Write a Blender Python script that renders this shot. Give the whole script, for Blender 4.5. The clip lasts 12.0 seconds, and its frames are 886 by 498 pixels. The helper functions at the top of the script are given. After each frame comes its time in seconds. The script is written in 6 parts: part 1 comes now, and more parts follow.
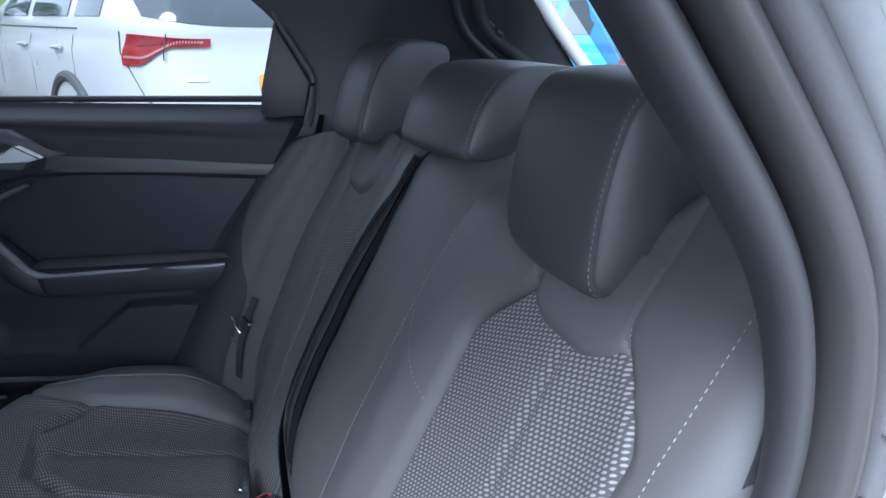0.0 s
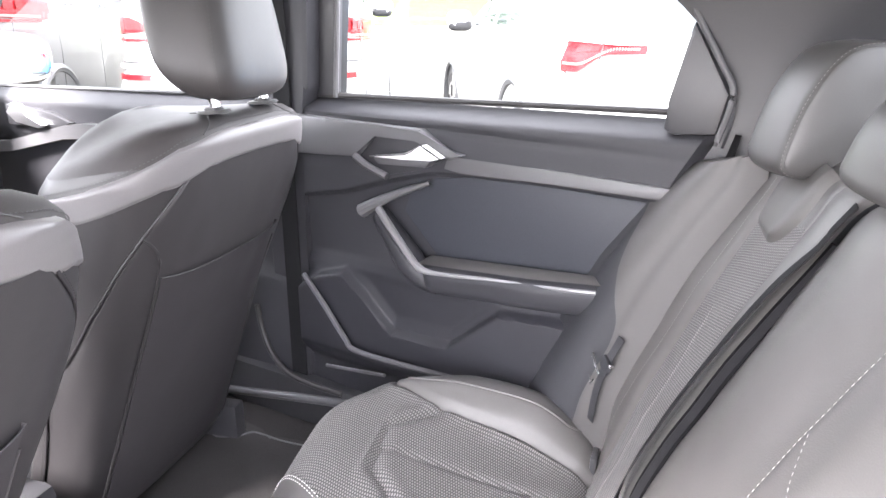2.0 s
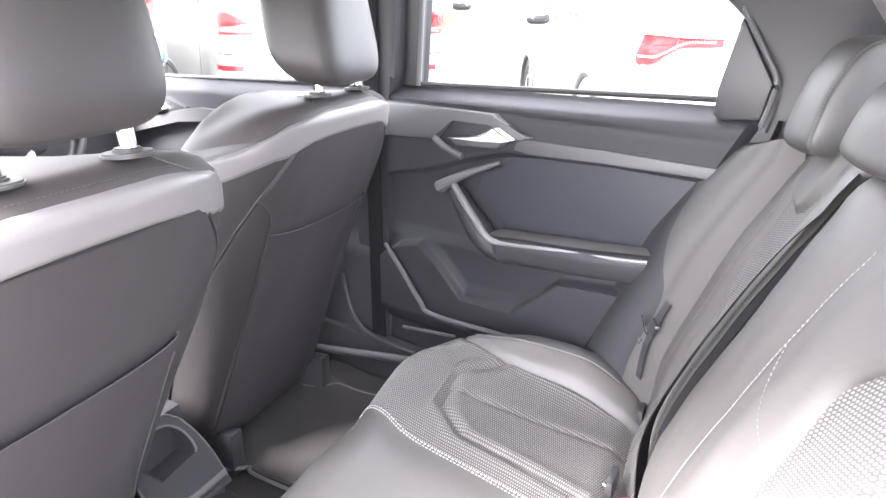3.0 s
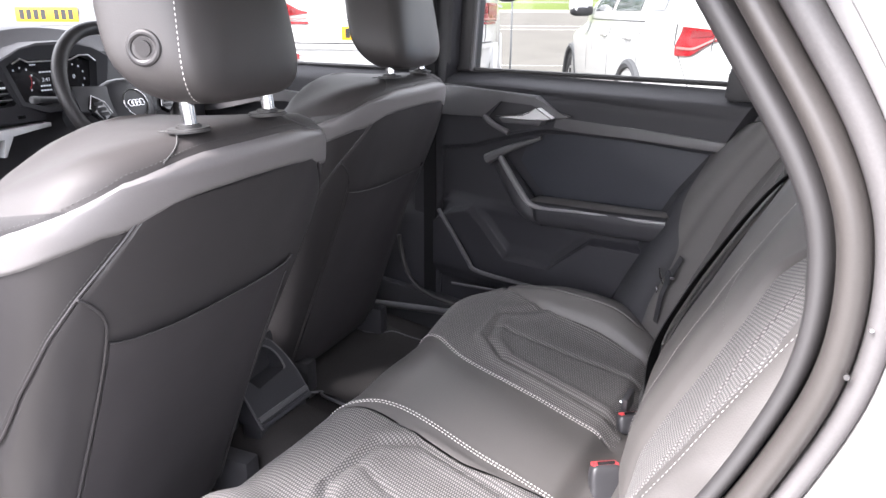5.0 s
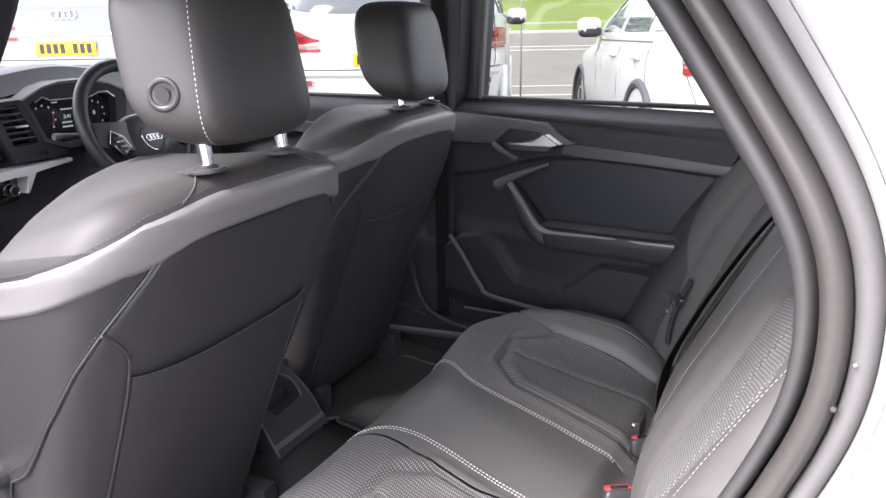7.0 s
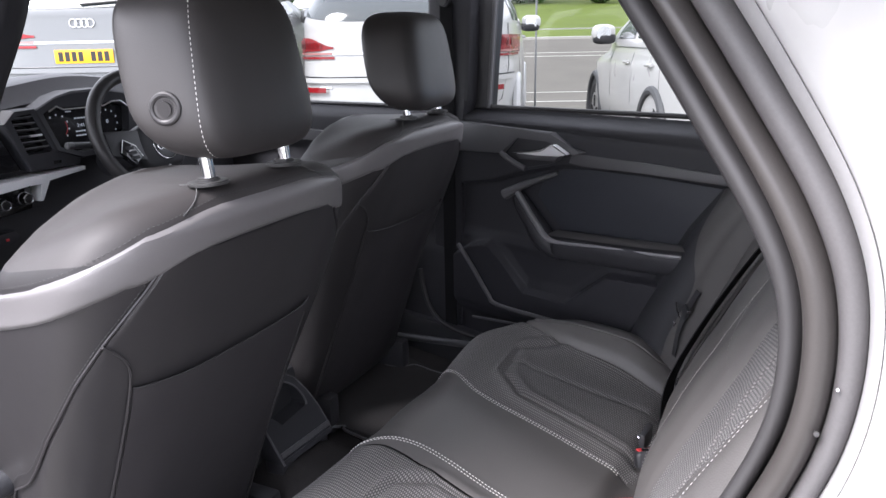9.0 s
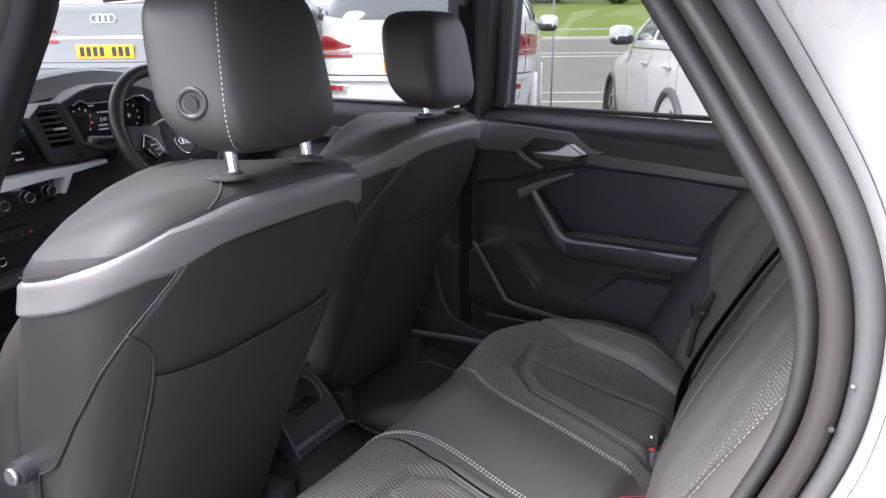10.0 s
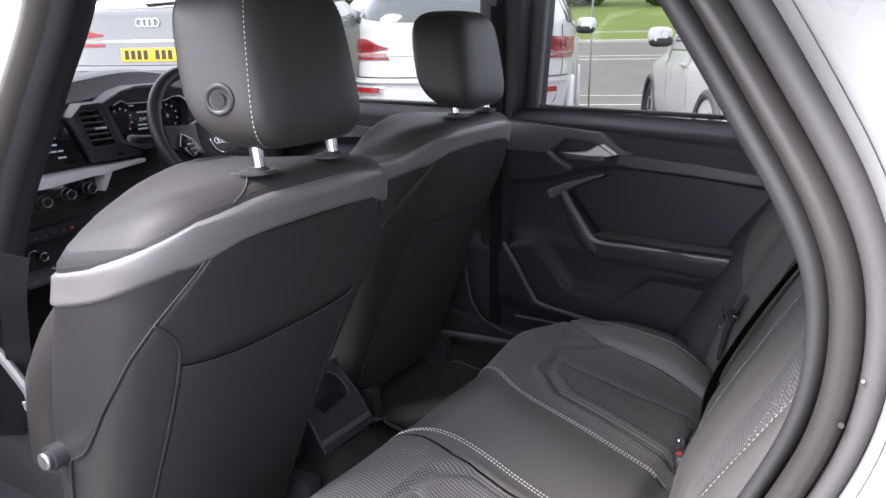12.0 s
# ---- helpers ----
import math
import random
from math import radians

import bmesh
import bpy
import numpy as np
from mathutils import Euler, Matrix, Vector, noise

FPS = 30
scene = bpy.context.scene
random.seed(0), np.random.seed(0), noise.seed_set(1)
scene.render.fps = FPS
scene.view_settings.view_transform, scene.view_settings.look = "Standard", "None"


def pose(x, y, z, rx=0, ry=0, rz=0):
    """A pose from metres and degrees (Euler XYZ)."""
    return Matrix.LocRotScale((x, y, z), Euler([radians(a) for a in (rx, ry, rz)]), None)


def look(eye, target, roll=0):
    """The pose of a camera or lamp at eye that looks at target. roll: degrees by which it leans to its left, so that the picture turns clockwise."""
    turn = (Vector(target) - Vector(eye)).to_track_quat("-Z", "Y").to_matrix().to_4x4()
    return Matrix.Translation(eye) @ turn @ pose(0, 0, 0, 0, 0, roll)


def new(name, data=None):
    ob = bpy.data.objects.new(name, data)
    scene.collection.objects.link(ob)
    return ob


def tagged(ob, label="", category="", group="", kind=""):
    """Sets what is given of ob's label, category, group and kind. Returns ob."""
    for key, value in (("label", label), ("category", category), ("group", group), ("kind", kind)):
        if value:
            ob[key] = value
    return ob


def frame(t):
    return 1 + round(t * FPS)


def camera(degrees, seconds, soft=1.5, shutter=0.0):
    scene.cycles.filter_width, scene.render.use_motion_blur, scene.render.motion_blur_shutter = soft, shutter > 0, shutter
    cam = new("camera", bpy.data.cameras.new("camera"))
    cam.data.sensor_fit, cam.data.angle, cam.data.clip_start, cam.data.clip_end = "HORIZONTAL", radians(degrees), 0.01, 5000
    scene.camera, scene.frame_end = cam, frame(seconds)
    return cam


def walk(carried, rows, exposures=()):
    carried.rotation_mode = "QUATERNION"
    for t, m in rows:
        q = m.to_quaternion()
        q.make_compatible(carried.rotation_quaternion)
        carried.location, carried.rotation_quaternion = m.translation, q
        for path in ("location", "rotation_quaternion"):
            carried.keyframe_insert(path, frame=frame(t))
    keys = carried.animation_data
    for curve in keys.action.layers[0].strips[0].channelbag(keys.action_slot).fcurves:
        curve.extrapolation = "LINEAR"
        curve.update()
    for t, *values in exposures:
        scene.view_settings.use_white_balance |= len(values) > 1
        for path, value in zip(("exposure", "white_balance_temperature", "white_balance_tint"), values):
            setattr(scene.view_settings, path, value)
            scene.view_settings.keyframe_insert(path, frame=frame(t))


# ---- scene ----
cam = camera(63.9, 12.0)
PATH = [
    (0, (0.964, -0.712, 1.151), (1.11, 1.188, 0.542), 0.6),
    (0.5, (0.966, -0.597, 1.147), (1.027, 1.308, 0.539), 0.8),
    (1, (0.969, -0.522, 1.142), (0.761, 1.379, 0.557), 1.0),
    (1.5, (0.971, -0.512, 1.136), (0.332, 1.291, 0.551), 0.6),
    (2, (0.981, -0.523, 1.139), (0.038, 1.138, 0.546), -0.1),
    (2.5, (1.009, -0.57, 1.145), (-0.05, 1.019, 0.55), -0.5),
    (3, (1.075, -0.665, 1.144), (-0.036, 0.882, 0.534), -0.2),
    (3.5, (1.128, -0.758, 1.143), (-0.016, 0.761, 0.522), 0.1),
    (5.5, (1.215, -0.904, 1.156), (0.014, 0.566, 0.526), -0.0),
    (6, (1.215, -0.911, 1.16), (0.001, 0.553, 0.541), -0.4),
    (6.5, (1.226, -0.904, 1.167), (0.002, 0.559, 0.565), -0.8),
    (7, (1.228, -0.902, 1.174), (-0.004, 0.563, 0.594), -1.1),
    (9, (1.243, -0.888, 1.183), (-0.024, 0.553, 0.619), -1.2),
    (9.5, (1.243, -0.898, 1.187), (-0.036, 0.53, 0.617), -0.9),
    (10, (1.246, -0.902, 1.183), (-0.048, 0.514, 0.617), -0.6),
    (10.5, (1.254, -0.901, 1.176), (-0.056, 0.503, 0.617), -0.3),
    (11, (1.258, -0.902, 1.172), (-0.07, 0.488, 0.622), -0.3),
    (11.5, (1.262, -0.902, 1.177), (-0.083, 0.472, 0.629), -0.4),
    (12, (1.264, -0.893, 1.175), (-0.105, 0.454, 0.619), -0.8),
]
EXPOSURES = [(0.0, 2.3, 4900, 7), (0.5, 3.8, 5500, 12), (1.0, 4.25, 5950, 14), (1.5, 4.6, 6150, 15), (2.5, 5.05, 6200, 15), (3.7, 5.0, 6150, 15), (4.6, 3.9, 6150, 15), (5.3, 3.2, 6150, 15), (7.0, 3.0, 6100, 15), (9.0, 2.5, 5950, 15), (12.0, 2.45, 5950, 15)]
walk(cam, [(t, look(eye, target, roll)) for t, eye, target, roll in PATH], EXPOSURES)


# ---- world, sun, exposure ----
world = bpy.data.worlds.new("world")
scene.world = world
world.use_nodes = True
wn = world.node_tree
sky = wn.nodes.new("ShaderNodeTexSky")
sky.sky_type = "NISHITA"
sky.sun_disc = False
sky.sun_elevation = radians(48)
sky.sun_rotation = radians(199)
sky.air_density, sky.dust_density, sky.ozone_density = 1.0, 4.0, 1.0
soft_sky = wn.nodes.new("ShaderNodeMix")
soft_sky.data_type = "RGBA"
soft_sky.inputs["Factor"].default_value = 0.75
wn.links.new(sky.outputs[0], soft_sky.inputs[6])
soft_sky.inputs[7].default_value = (11.7, 11.4, 11.3, 1)
wn.links.new(soft_sky.outputs[2], wn.nodes["Background"].inputs[0])
wn.nodes["Background"].inputs[1].default_value = 0.115
sun_data = bpy.data.lights.new("sun", "SUN")
sun_data.energy, sun_data.angle, sun_data.color = 2.0, radians(24), (1.0, 0.94, 0.88)
sun = new("sun", sun_data)
sun.matrix_world = look((-2.1, -6.0, 7.0), (0, 0, 0))


# ---- materials ----
def mat(name, color, rough=0.5, metal=0.0, grain=0.0, grain_size=200.0, stain=0.0, stain_size=6.0, spec=0.5, coat=0.0, bump=0.0):
    m = bpy.data.materials.new(name)
    m.use_nodes = True
    t = m.node_tree
    b = t.nodes["Principled BSDF"]
    b.inputs["Roughness"].default_value = rough
    b.inputs["Metallic"].default_value = metal
    b.inputs["Specular IOR Level"].default_value = spec
    b.inputs["Coat Weight"].default_value = coat
    b.inputs["Coat Roughness"].default_value = 0.06
    co = t.nodes.new("ShaderNodeTexCoord")
    n1 = t.nodes.new("ShaderNodeTexNoise")
    n1.inputs["Scale"].default_value = stain_size
    n1.inputs["Detail"].default_value = 6
    t.links.new(co.outputs["Object"], n1.inputs["Vector"])
    n2 = t.nodes.new("ShaderNodeTexNoise")
    n2.inputs["Scale"].default_value = grain_size
    n2.inputs["Detail"].default_value = 3
    t.links.new(co.outputs["Object"], n2.inputs["Vector"])
    total = t.nodes.new("ShaderNodeMath")
    total.operation = "MULTIPLY_ADD"
    t.links.new(n1.outputs[0], total.inputs[0])
    total.inputs[1].default_value = stain * 2
    total.inputs[2].default_value = 1 - stain
    second = t.nodes.new("ShaderNodeMath")
    second.operation = "MULTIPLY_ADD"
    t.links.new(n2.outputs[0], second.inputs[0])
    second.inputs[1].default_value = grain * 2
    second.inputs[2].default_value = -grain
    add = t.nodes.new("ShaderNodeMath")
    t.links.new(total.outputs[0], add.inputs[0])
    t.links.new(second.outputs[0], add.inputs[1])
    mul = t.nodes.new("ShaderNodeVectorMath")
    mul.operation = "SCALE"
    mul.inputs[0].default_value = color
    t.links.new(add.outputs[0], mul.inputs["Scale"])
    t.links.new(mul.outputs[0], b.inputs["Base Color"])
    r = t.nodes.new("ShaderNodeMath")
    r.operation = "MULTIPLY_ADD"
    t.links.new(n1.outputs[0], r.inputs[0])
    r.inputs[1].default_value = 0.16
    r.inputs[2].default_value = rough - 0.08
    t.links.new(r.outputs[0], b.inputs["Roughness"])
    if bump:
        bp = t.nodes.new("ShaderNodeBump")
        bp.inputs["Strength"].default_value = bump
        bp.inputs["Distance"].default_value = 0.0008
        t.links.new(n2.outputs[0], bp.inputs["Height"])
        t.links.new(bp.outputs[0], b.inputs["Normal"])
    return m


def leather(name, color, rough=0.42, sheen=0.0, gloss=0.45):
    m = mat(name, color, rough, grain=0.1, grain_size=900, stain=0.12, stain_size=7, spec=gloss)
    t = m.node_tree
    b = t.nodes["Principled BSDF"]
    b.inputs["Sheen Weight"].default_value = sheen
    b.inputs["Sheen Roughness"].default_value = 0.45
    co = t.nodes.new("ShaderNodeTexCoord")
    v = t.nodes.new("ShaderNodeTexVoronoi")
    v.inputs["Scale"].default_value = 650
    t.links.new(co.outputs["Object"], v.inputs["Vector"])
    n = t.nodes.new("ShaderNodeTexNoise")
    n.inputs["Scale"].default_value = 14
    n.inputs["Detail"].default_value = 4
    t.links.new(co.outputs["Object"], n.inputs["Vector"])
    b1 = t.nodes.new("ShaderNodeBump")
    b1.inputs["Strength"].default_value = 0.16
    b1.inputs["Distance"].default_value = 0.0004
    t.links.new(v.outputs["Distance"], b1.inputs["Height"])
    b2 = t.nodes.new("ShaderNodeBump")
    b2.inputs["Strength"].default_value = 0.16
    b2.inputs["Distance"].default_value = 0.004
    t.links.new(n.outputs[0], b2.inputs["Height"])
    t.links.new(b1.outputs[0], b2.inputs["Normal"])
    t.links.new(b2.outputs[0], b.inputs["Normal"])
    return m


def woven(name, dark, light, px=0.0036, py=0.0063):
    """Upholstery with staggered rows of pale dashes, laid out on the cloth's own metres."""
    m = bpy.data.materials.new(name)
    m.use_nodes = True
    t = m.node_tree
    b = t.nodes["Principled BSDF"]
    uv = t.nodes.new("ShaderNodeUVMap")
    uv.uv_map = "cloth"
    sep = t.nodes.new("ShaderNodeSeparateXYZ")
    t.links.new(uv.outputs[0], sep.inputs[0])

    def op(kind, a, c=None, d=None):
        n = t.nodes.new("ShaderNodeMath")
        n.operation = kind
        for k, val in enumerate((a, c, d)):
            if val is None:
                continue
            if isinstance(val, (int, float)):
                n.inputs[k].default_value = val
            else:
                t.links.new(val, n.inputs[k])
        return n.outputs[0]

    y = op("DIVIDE", sep.outputs[1], py)
    row = op("FLOOR", y)
    half = op("MULTIPLY", op("MODULO", row, 2.0), 0.5)
    x = op("ADD", op("DIVIDE", sep.outputs[0], px), half)
    fx = op("DIVIDE", op("SUBTRACT", op("FRACT", x), 0.5), 0.32)
    fy = op("DIVIDE", op("SUBTRACT", op("FRACT", y), 0.5), 0.42)
    d = op("ADD", op("MULTIPLY", fx, fx), op("MULTIPLY", fy, fy))
    dot = op("MAXIMUM", op("SUBTRACT", 1.0, d), 0.0)
    dot = op("MINIMUM", op("MULTIPLY", dot, 2.2), 1.0)
    co = t.nodes.new("ShaderNodeTexCoord")
    n = t.nodes.new("ShaderNodeTexNoise")
    n.inputs["Scale"].default_value = 1400
    t.links.new(co.outputs["Object"], n.inputs["Vector"])
    amount = op("MULTIPLY", dot, op("ADD", op("MULTIPLY", n.outputs[0], 0.9), 0.5))
    mix = t.nodes.new("ShaderNodeMix")
    mix.data_type = "RGBA"
    t.links.new(amount, mix.inputs["Factor"])
    mix.inputs[6].default_value = (*dark, 1)
    mix.inputs[7].default_value = (*light, 1)
    t.links.new(mix.outputs[2], b.inputs["Base Color"])
    b.inputs["Roughness"].default_value = 0.75
    b.inputs["Sheen Weight"].default_value = 0.05
    b.inputs["Specular IOR Level"].default_value = 0.3
    bp = t.nodes.new("ShaderNodeBump")
    bp.inputs["Strength"].default_value = 0.7
    bp.inputs["Distance"].default_value = 0.0012
    t.links.new(dot, bp.inputs["Height"])
    t.links.new(bp.outputs[0], b.inputs["Normal"])
    return m


def glass(name, tint=(0.66, 0.69, 0.68), rough=0.0):
    m = bpy.data.materials.new(name)
    m.use_nodes = True
    t = m.node_tree
    for n in list(t.nodes):
        t.nodes.remove(n)
    out = t.nodes.new("ShaderNodeOutputMaterial")
    tr = t.nodes.new("ShaderNodeBsdfTransparent")
    tr.inputs[0].default_value = (*tint, 1)
    gl = t.nodes.new("ShaderNodeBsdfGlossy")
    gl.inputs["Roughness"].default_value = rough
    fr = t.nodes.new("ShaderNodeLayerWeight")
    fr.inputs[0].default_value = 0.5
    pw = t.nodes.new("ShaderNodeMath")
    pw.operation = "POWER"
    t.links.new(fr.outputs["Facing"], pw.inputs[0])
    pw.inputs[1].default_value = 4.0
    lift = t.nodes.new("ShaderNodeMath")
    lift.operation = "MULTIPLY_ADD"
    t.links.new(pw.outputs[0], lift.inputs[0])
    lift.inputs[1].default_value = 0.25
    lift.inputs[2].default_value = 0.02
    mx = t.nodes.new("ShaderNodeMixShader")
    t.links.new(lift.outputs[0], mx.inputs[0])
    t.links.new(tr.outputs[0], mx.inputs[1])
    t.links.new(gl.outputs[0], mx.inputs[2])
    t.links.new(mx.outputs[0], out.inputs[0])
    return m


def glow(name, color, strength):
    m = bpy.data.materials.new(name)
    m.use_nodes = True
    b = m.node_tree.nodes["Principled BSDF"]
    b.inputs["Base Color"].default_value = (*color, 1)
    b.inputs["Emission Color"].default_value = (*color, 1)
    b.inputs["Emission Strength"].default_value = strength
    return m


# Sheen from the windows is put into this base colour, lifting it.
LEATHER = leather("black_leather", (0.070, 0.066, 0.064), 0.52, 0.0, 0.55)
# The same leather painted darker, where less light reaches side bolster and headrests.
LEATHER_SIDE_SHADED = leather("shaded_side_leather", (0.056, 0.053, 0.052), 0.52, 0.0, 0.5)
HEADREST_SHADED = leather("shaded_headrest_leather", (0.038, 0.036, 0.035), 0.50, 0.0, 0.7)
# Front-seat leather painted darker than the bench's, for the shade it stands in.
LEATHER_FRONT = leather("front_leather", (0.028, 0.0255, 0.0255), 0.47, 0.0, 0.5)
# Shoulder tops painted as lit, backs and sides as shaded, in two tones.
SHOULDER_LIT = leather("lit_shoulder_leather", (0.036, 0.033, 0.033), 0.58, 0.0, 0.3)
LEATHER_SHADED = leather("shaded_leather", (0.024, 0.0225, 0.0235), 0.46)
POCKET = leather("pocket_vinyl", (0.026, 0.024, 0.026), 0.5)
SILVER_VINYL = leather("silver_vinyl", (0.130, 0.124, 0.125), 0.36)
CLOTH = woven("dotted_cloth", (0.050, 0.048, 0.048), (0.195, 0.187, 0.182))
THREAD = mat("pale_thread", (0.55, 0.54, 0.52), 0.8, grain=0.2)
THREAD_SOFT = mat("dull_thread", (0.22, 0.215, 0.21), 0.85, grain=0.2)
DARK_THREAD = mat("dark_thread", (0.05, 0.05, 0.05), 0.8)
PLASTIC = mat("soft_dark_plastic", (0.029, 0.029, 0.033), 0.55, spec=0.32, grain=0.18, grain_size=700, stain=0.12, bump=0.35)
PLASTIC_HARD = mat("hard_dark_plastic", (0.030, 0.030, 0.033), 0.42, grain=0.15, grain_size=900, stain=0.1, bump=0.3)
PLASTIC_GREY = mat("grey_trim_plastic", (0.078, 0.077, 0.081), 0.45, grain=0.15, grain_size=700, stain=0.1, bump=0.3)
# Darker copy of the door plastic: light falling off downwards is in the colour.
DOOR_LOWER_SHADED = mat("shaded_door_plastic", (0.021, 0.021, 0.025), 0.5, spec=0.35, grain=0.15, grain_size=900, stain=0.12, bump=0.3)
DOOR_INSERT = mat("door_insert_plastic", (0.031, 0.033, 0.040), 0.55, spec=0.3, grain=0.2, grain_size=600, stain=0.1, bump=0.4)
GRAB_SATIN = mat("grab_satin", (0.16, 0.16, 0.165), 0.34, 0.2, grain=0.1, grain_size=500, stain=0.08)
ARCH_TRIM = mat("arch_trim", (0.025, 0.0255, 0.029), 0.6, spec=0.35, grain=0.18, grain_size=700, stain=0.12, bump=0.3)
PIANO = mat("gloss_black", (0.008, 0.008, 0.009), 0.12, stain=0.05, coat=0.6)
CHROME = mat("chrome", (0.75, 0.75, 0.76), 0.12, 1.0, stain=0.04)
MIRROR = mat("mirror_glass", (0.82, 0.83, 0.84), 0.04, 1.0, stain=0.02)
ALU = mat("brushed_aluminium", (0.78, 0.78, 0.79), 0.36, 1.0, grain=0.1, stain=0.06)
RUBBER = mat("rubber_seal", (0.030, 0.029, 0.029), 0.5, grain=0.15, grain_size=500, stain=0.15, bump=0.25)
LIP_TRIM = mat("door_lip_trim", (0.031, 0.0295, 0.030), 0.5, grain=0.12, grain_size=900, stain=0.12, bump=0.08)
RUBBER_PALE = mat("weathered_rubber", (0.042, 0.038, 0.036), 0.40, grain=0.12, grain_size=700, stain=0.2, bump=0.08)
RUBBER_GREY = mat("grey_rubber", (0.080, 0.076, 0.077), 0.5, grain=0.12, grain_size=500, stain=0.2, bump=0.2)
SEALANT = mat("grey_sealant", (0.24, 0.236, 0.236), 0.5, grain=0.08, grain_size=300, stain=0.12)
CARPET = mat("dark_carpet", (0.032, 0.030, 0.030), 0.95, grain=0.6, grain_size=900, stain=0.25, stain_size=9, spec=0.1, bump=0.9)
MAT_CLOTH = mat("mat_velour", (0.042, 0.040, 0.040), 0.95, grain=0.5, grain_size=1100, stain=0.25, stain_size=8, spec=0.1, bump=0.8)
WEBBING = mat("belt_webbing", (0.010, 0.010, 0.011), 0.8, grain=0.3, grain_size=1200, spec=0.12, bump=0.5)
RED_PLASTIC = mat("red_plastic", (0.50, 0.045, 0.05), 0.4, grain=0.05)
HEADLINER = mat("headliner", (0.55, 0.55, 0.54), 0.95, grain=0.2, grain_size=700, spec=0.1)
SILVER_SATIN = mat("satin_silver", (0.66, 0.66, 0.67), 0.38, 0.05, grain=0.06, grain_size=300, stain=0.06)
WHITE_PAINT = mat("white_paint", (0.50, 0.50, 0.492), 0.30, grain=0.01, stain=0.03, stain_size=2, coat=0.6)
SILVER_PAINT = mat("silver_paint", (0.15, 0.154, 0.158), 0.35, 0.3, grain=0.03, stain=0.03, coat=0.4)
BLUE_PAINT = mat("blue_paint", (0.06, 0.30, 0.62), 0.3, stain=0.05, coat=0.8)
DARK_PAINT = mat("dark_paint", (0.03, 0.032, 0.035), 0.3, stain=0.05, coat=0.8)
CAR_GLASS = mat("tinted_car_glass", (0.05, 0.06, 0.065), 0.06, stain=0.15, stain_size=1.5, coat=0.5)
RED_LENS = mat("red_lens", (0.24, 0.006, 0.010), 0.25, stain=0.35, stain_size=14, spec=0.3, coat=0.25)
DARK_LENS = mat("dark_red_lens", (0.17, 0.006, 0.009), 0.2, stain=0.3, stain_size=20, spec=0.3, coat=0.25)
PALE_LENS = mat("pale_lens", (0.38, 0.16, 0.15), 0.25, stain=0.1, coat=0.2)
PLATE_YELLOW = mat("plate_yellow", (0.83, 0.43, 0.012), 0.35, stain=0.04)
PLATE_INK = mat("plate_ink", (0.02, 0.02, 0.02), 0.5)
TYRE = mat("tyre_rubber", (0.022, 0.022, 0.023), 0.8, grain=0.2, stain=0.2)
RIM = mat("alloy_rim", (0.5, 0.5, 0.51), 0.3, 0.9, stain=0.1)
BLACK_CLADDING = mat("black_cladding", (0.07, 0.072, 0.076), 0.6, grain=0.15, stain=0.1)
# Tints of GLASS and GLASS_REAR are deepened to dim the daylight outside.
GLASS = glass("dimmed_window_glass", (0.33, 0.34, 0.336))
GLASS_CLEAR = glass("clear_glass", (0.62, 0.635, 0.63))
GLASS_REAR = glass("dimmed_rear_glass", (0.24, 0.25, 0.25))


# ---- mesh helpers ----
def part(name, bm, material, parent=None, label="", smooth=True, sharp=35):
    me = bpy.data.meshes.new(name)
    bmesh.ops.recalc_face_normals(bm, faces=bm.faces)
    bm.to_mesh(me)
    bm.free()
    me.materials.append(material)
    if smooth:
        me.polygons.foreach_set("use_smooth", [True] * len(me.polygons))
        me.set_sharp_from_angle(angle=radians(sharp))
    ob = new(name, me)
    if parent is not None:
        ob.parent = parent
    if label:
        ob["label"] = label
    return ob


def thing(name, m, label, category, group="", kind=""):
    e = new(name)
    e.empty_display_size = 0.05
    e.matrix_world = m
    return tagged(e, label, category, group, kind)


def grid(nu, nv, f, uvf=None, close_u=False):
    """A sheet of quads through f(a, b), a and b from 0 to 1."""
    bm = bmesh.new()
    rows = [[bm.verts.new(f(i / nu, j / nv)) for j in range(nv + 1)] for i in range(nu if close_u else nu + 1)]
    layer = bm.loops.layers.uv.new("cloth") if uvf else None
    for i in range(nu):
        k = (i + 1) % len(rows)
        for j in range(nv):
            face = bm.faces.new((rows[i][j], rows[k][j], rows[k][j + 1], rows[i][j + 1]))
            if layer:
                for loop, (a, b) in zip(face.loops, ((i, j), (i + 1, j), (i + 1, j + 1), (i, j + 1))):
                    loop[layer].uv = uvf(a / nu, b / nv)
    return bm


def loft(rings, cap=True, closed=True):
    bm = bmesh.new()
    rows = [[bm.verts.new(p) for p in r] for r in rings]
    n = len(rows[0])
    for a, b in zip(rows, rows[1:]):
        for k in range(n if closed else n - 1):
            bm.faces.new((a[k], a[(k + 1) % n], b[(k + 1) % n], b[k]))
    if cap:
        bm.faces.new(rows[0][::-1])
        bm.faces.new(rows[-1])
    return bm


def spline(pts, n=8, closed=False):
    """Catmull-Rom through the points."""
    pts = [Vector(p) for p in pts]
    out = []
    m = len(pts)
    for i in range(m if closed else m - 1):
        p = [pts[(i + k) % m] if closed else pts[min(max(i + k, 0), m - 1)] for k in (-1, 0, 1, 2)]
        for j in range(n):
            t = j / n
            out.append(0.5 * (2 * p[1] + (p[2] - p[0]) * t + (2 * p[0] - 5 * p[1] + 4 * p[2] - p[3]) * t * t
                              + (3 * p[1] - p[0] - 3 * p[2] + p[3]) * t ** 3))
    if not closed:
        out.append(pts[-1])
    return out


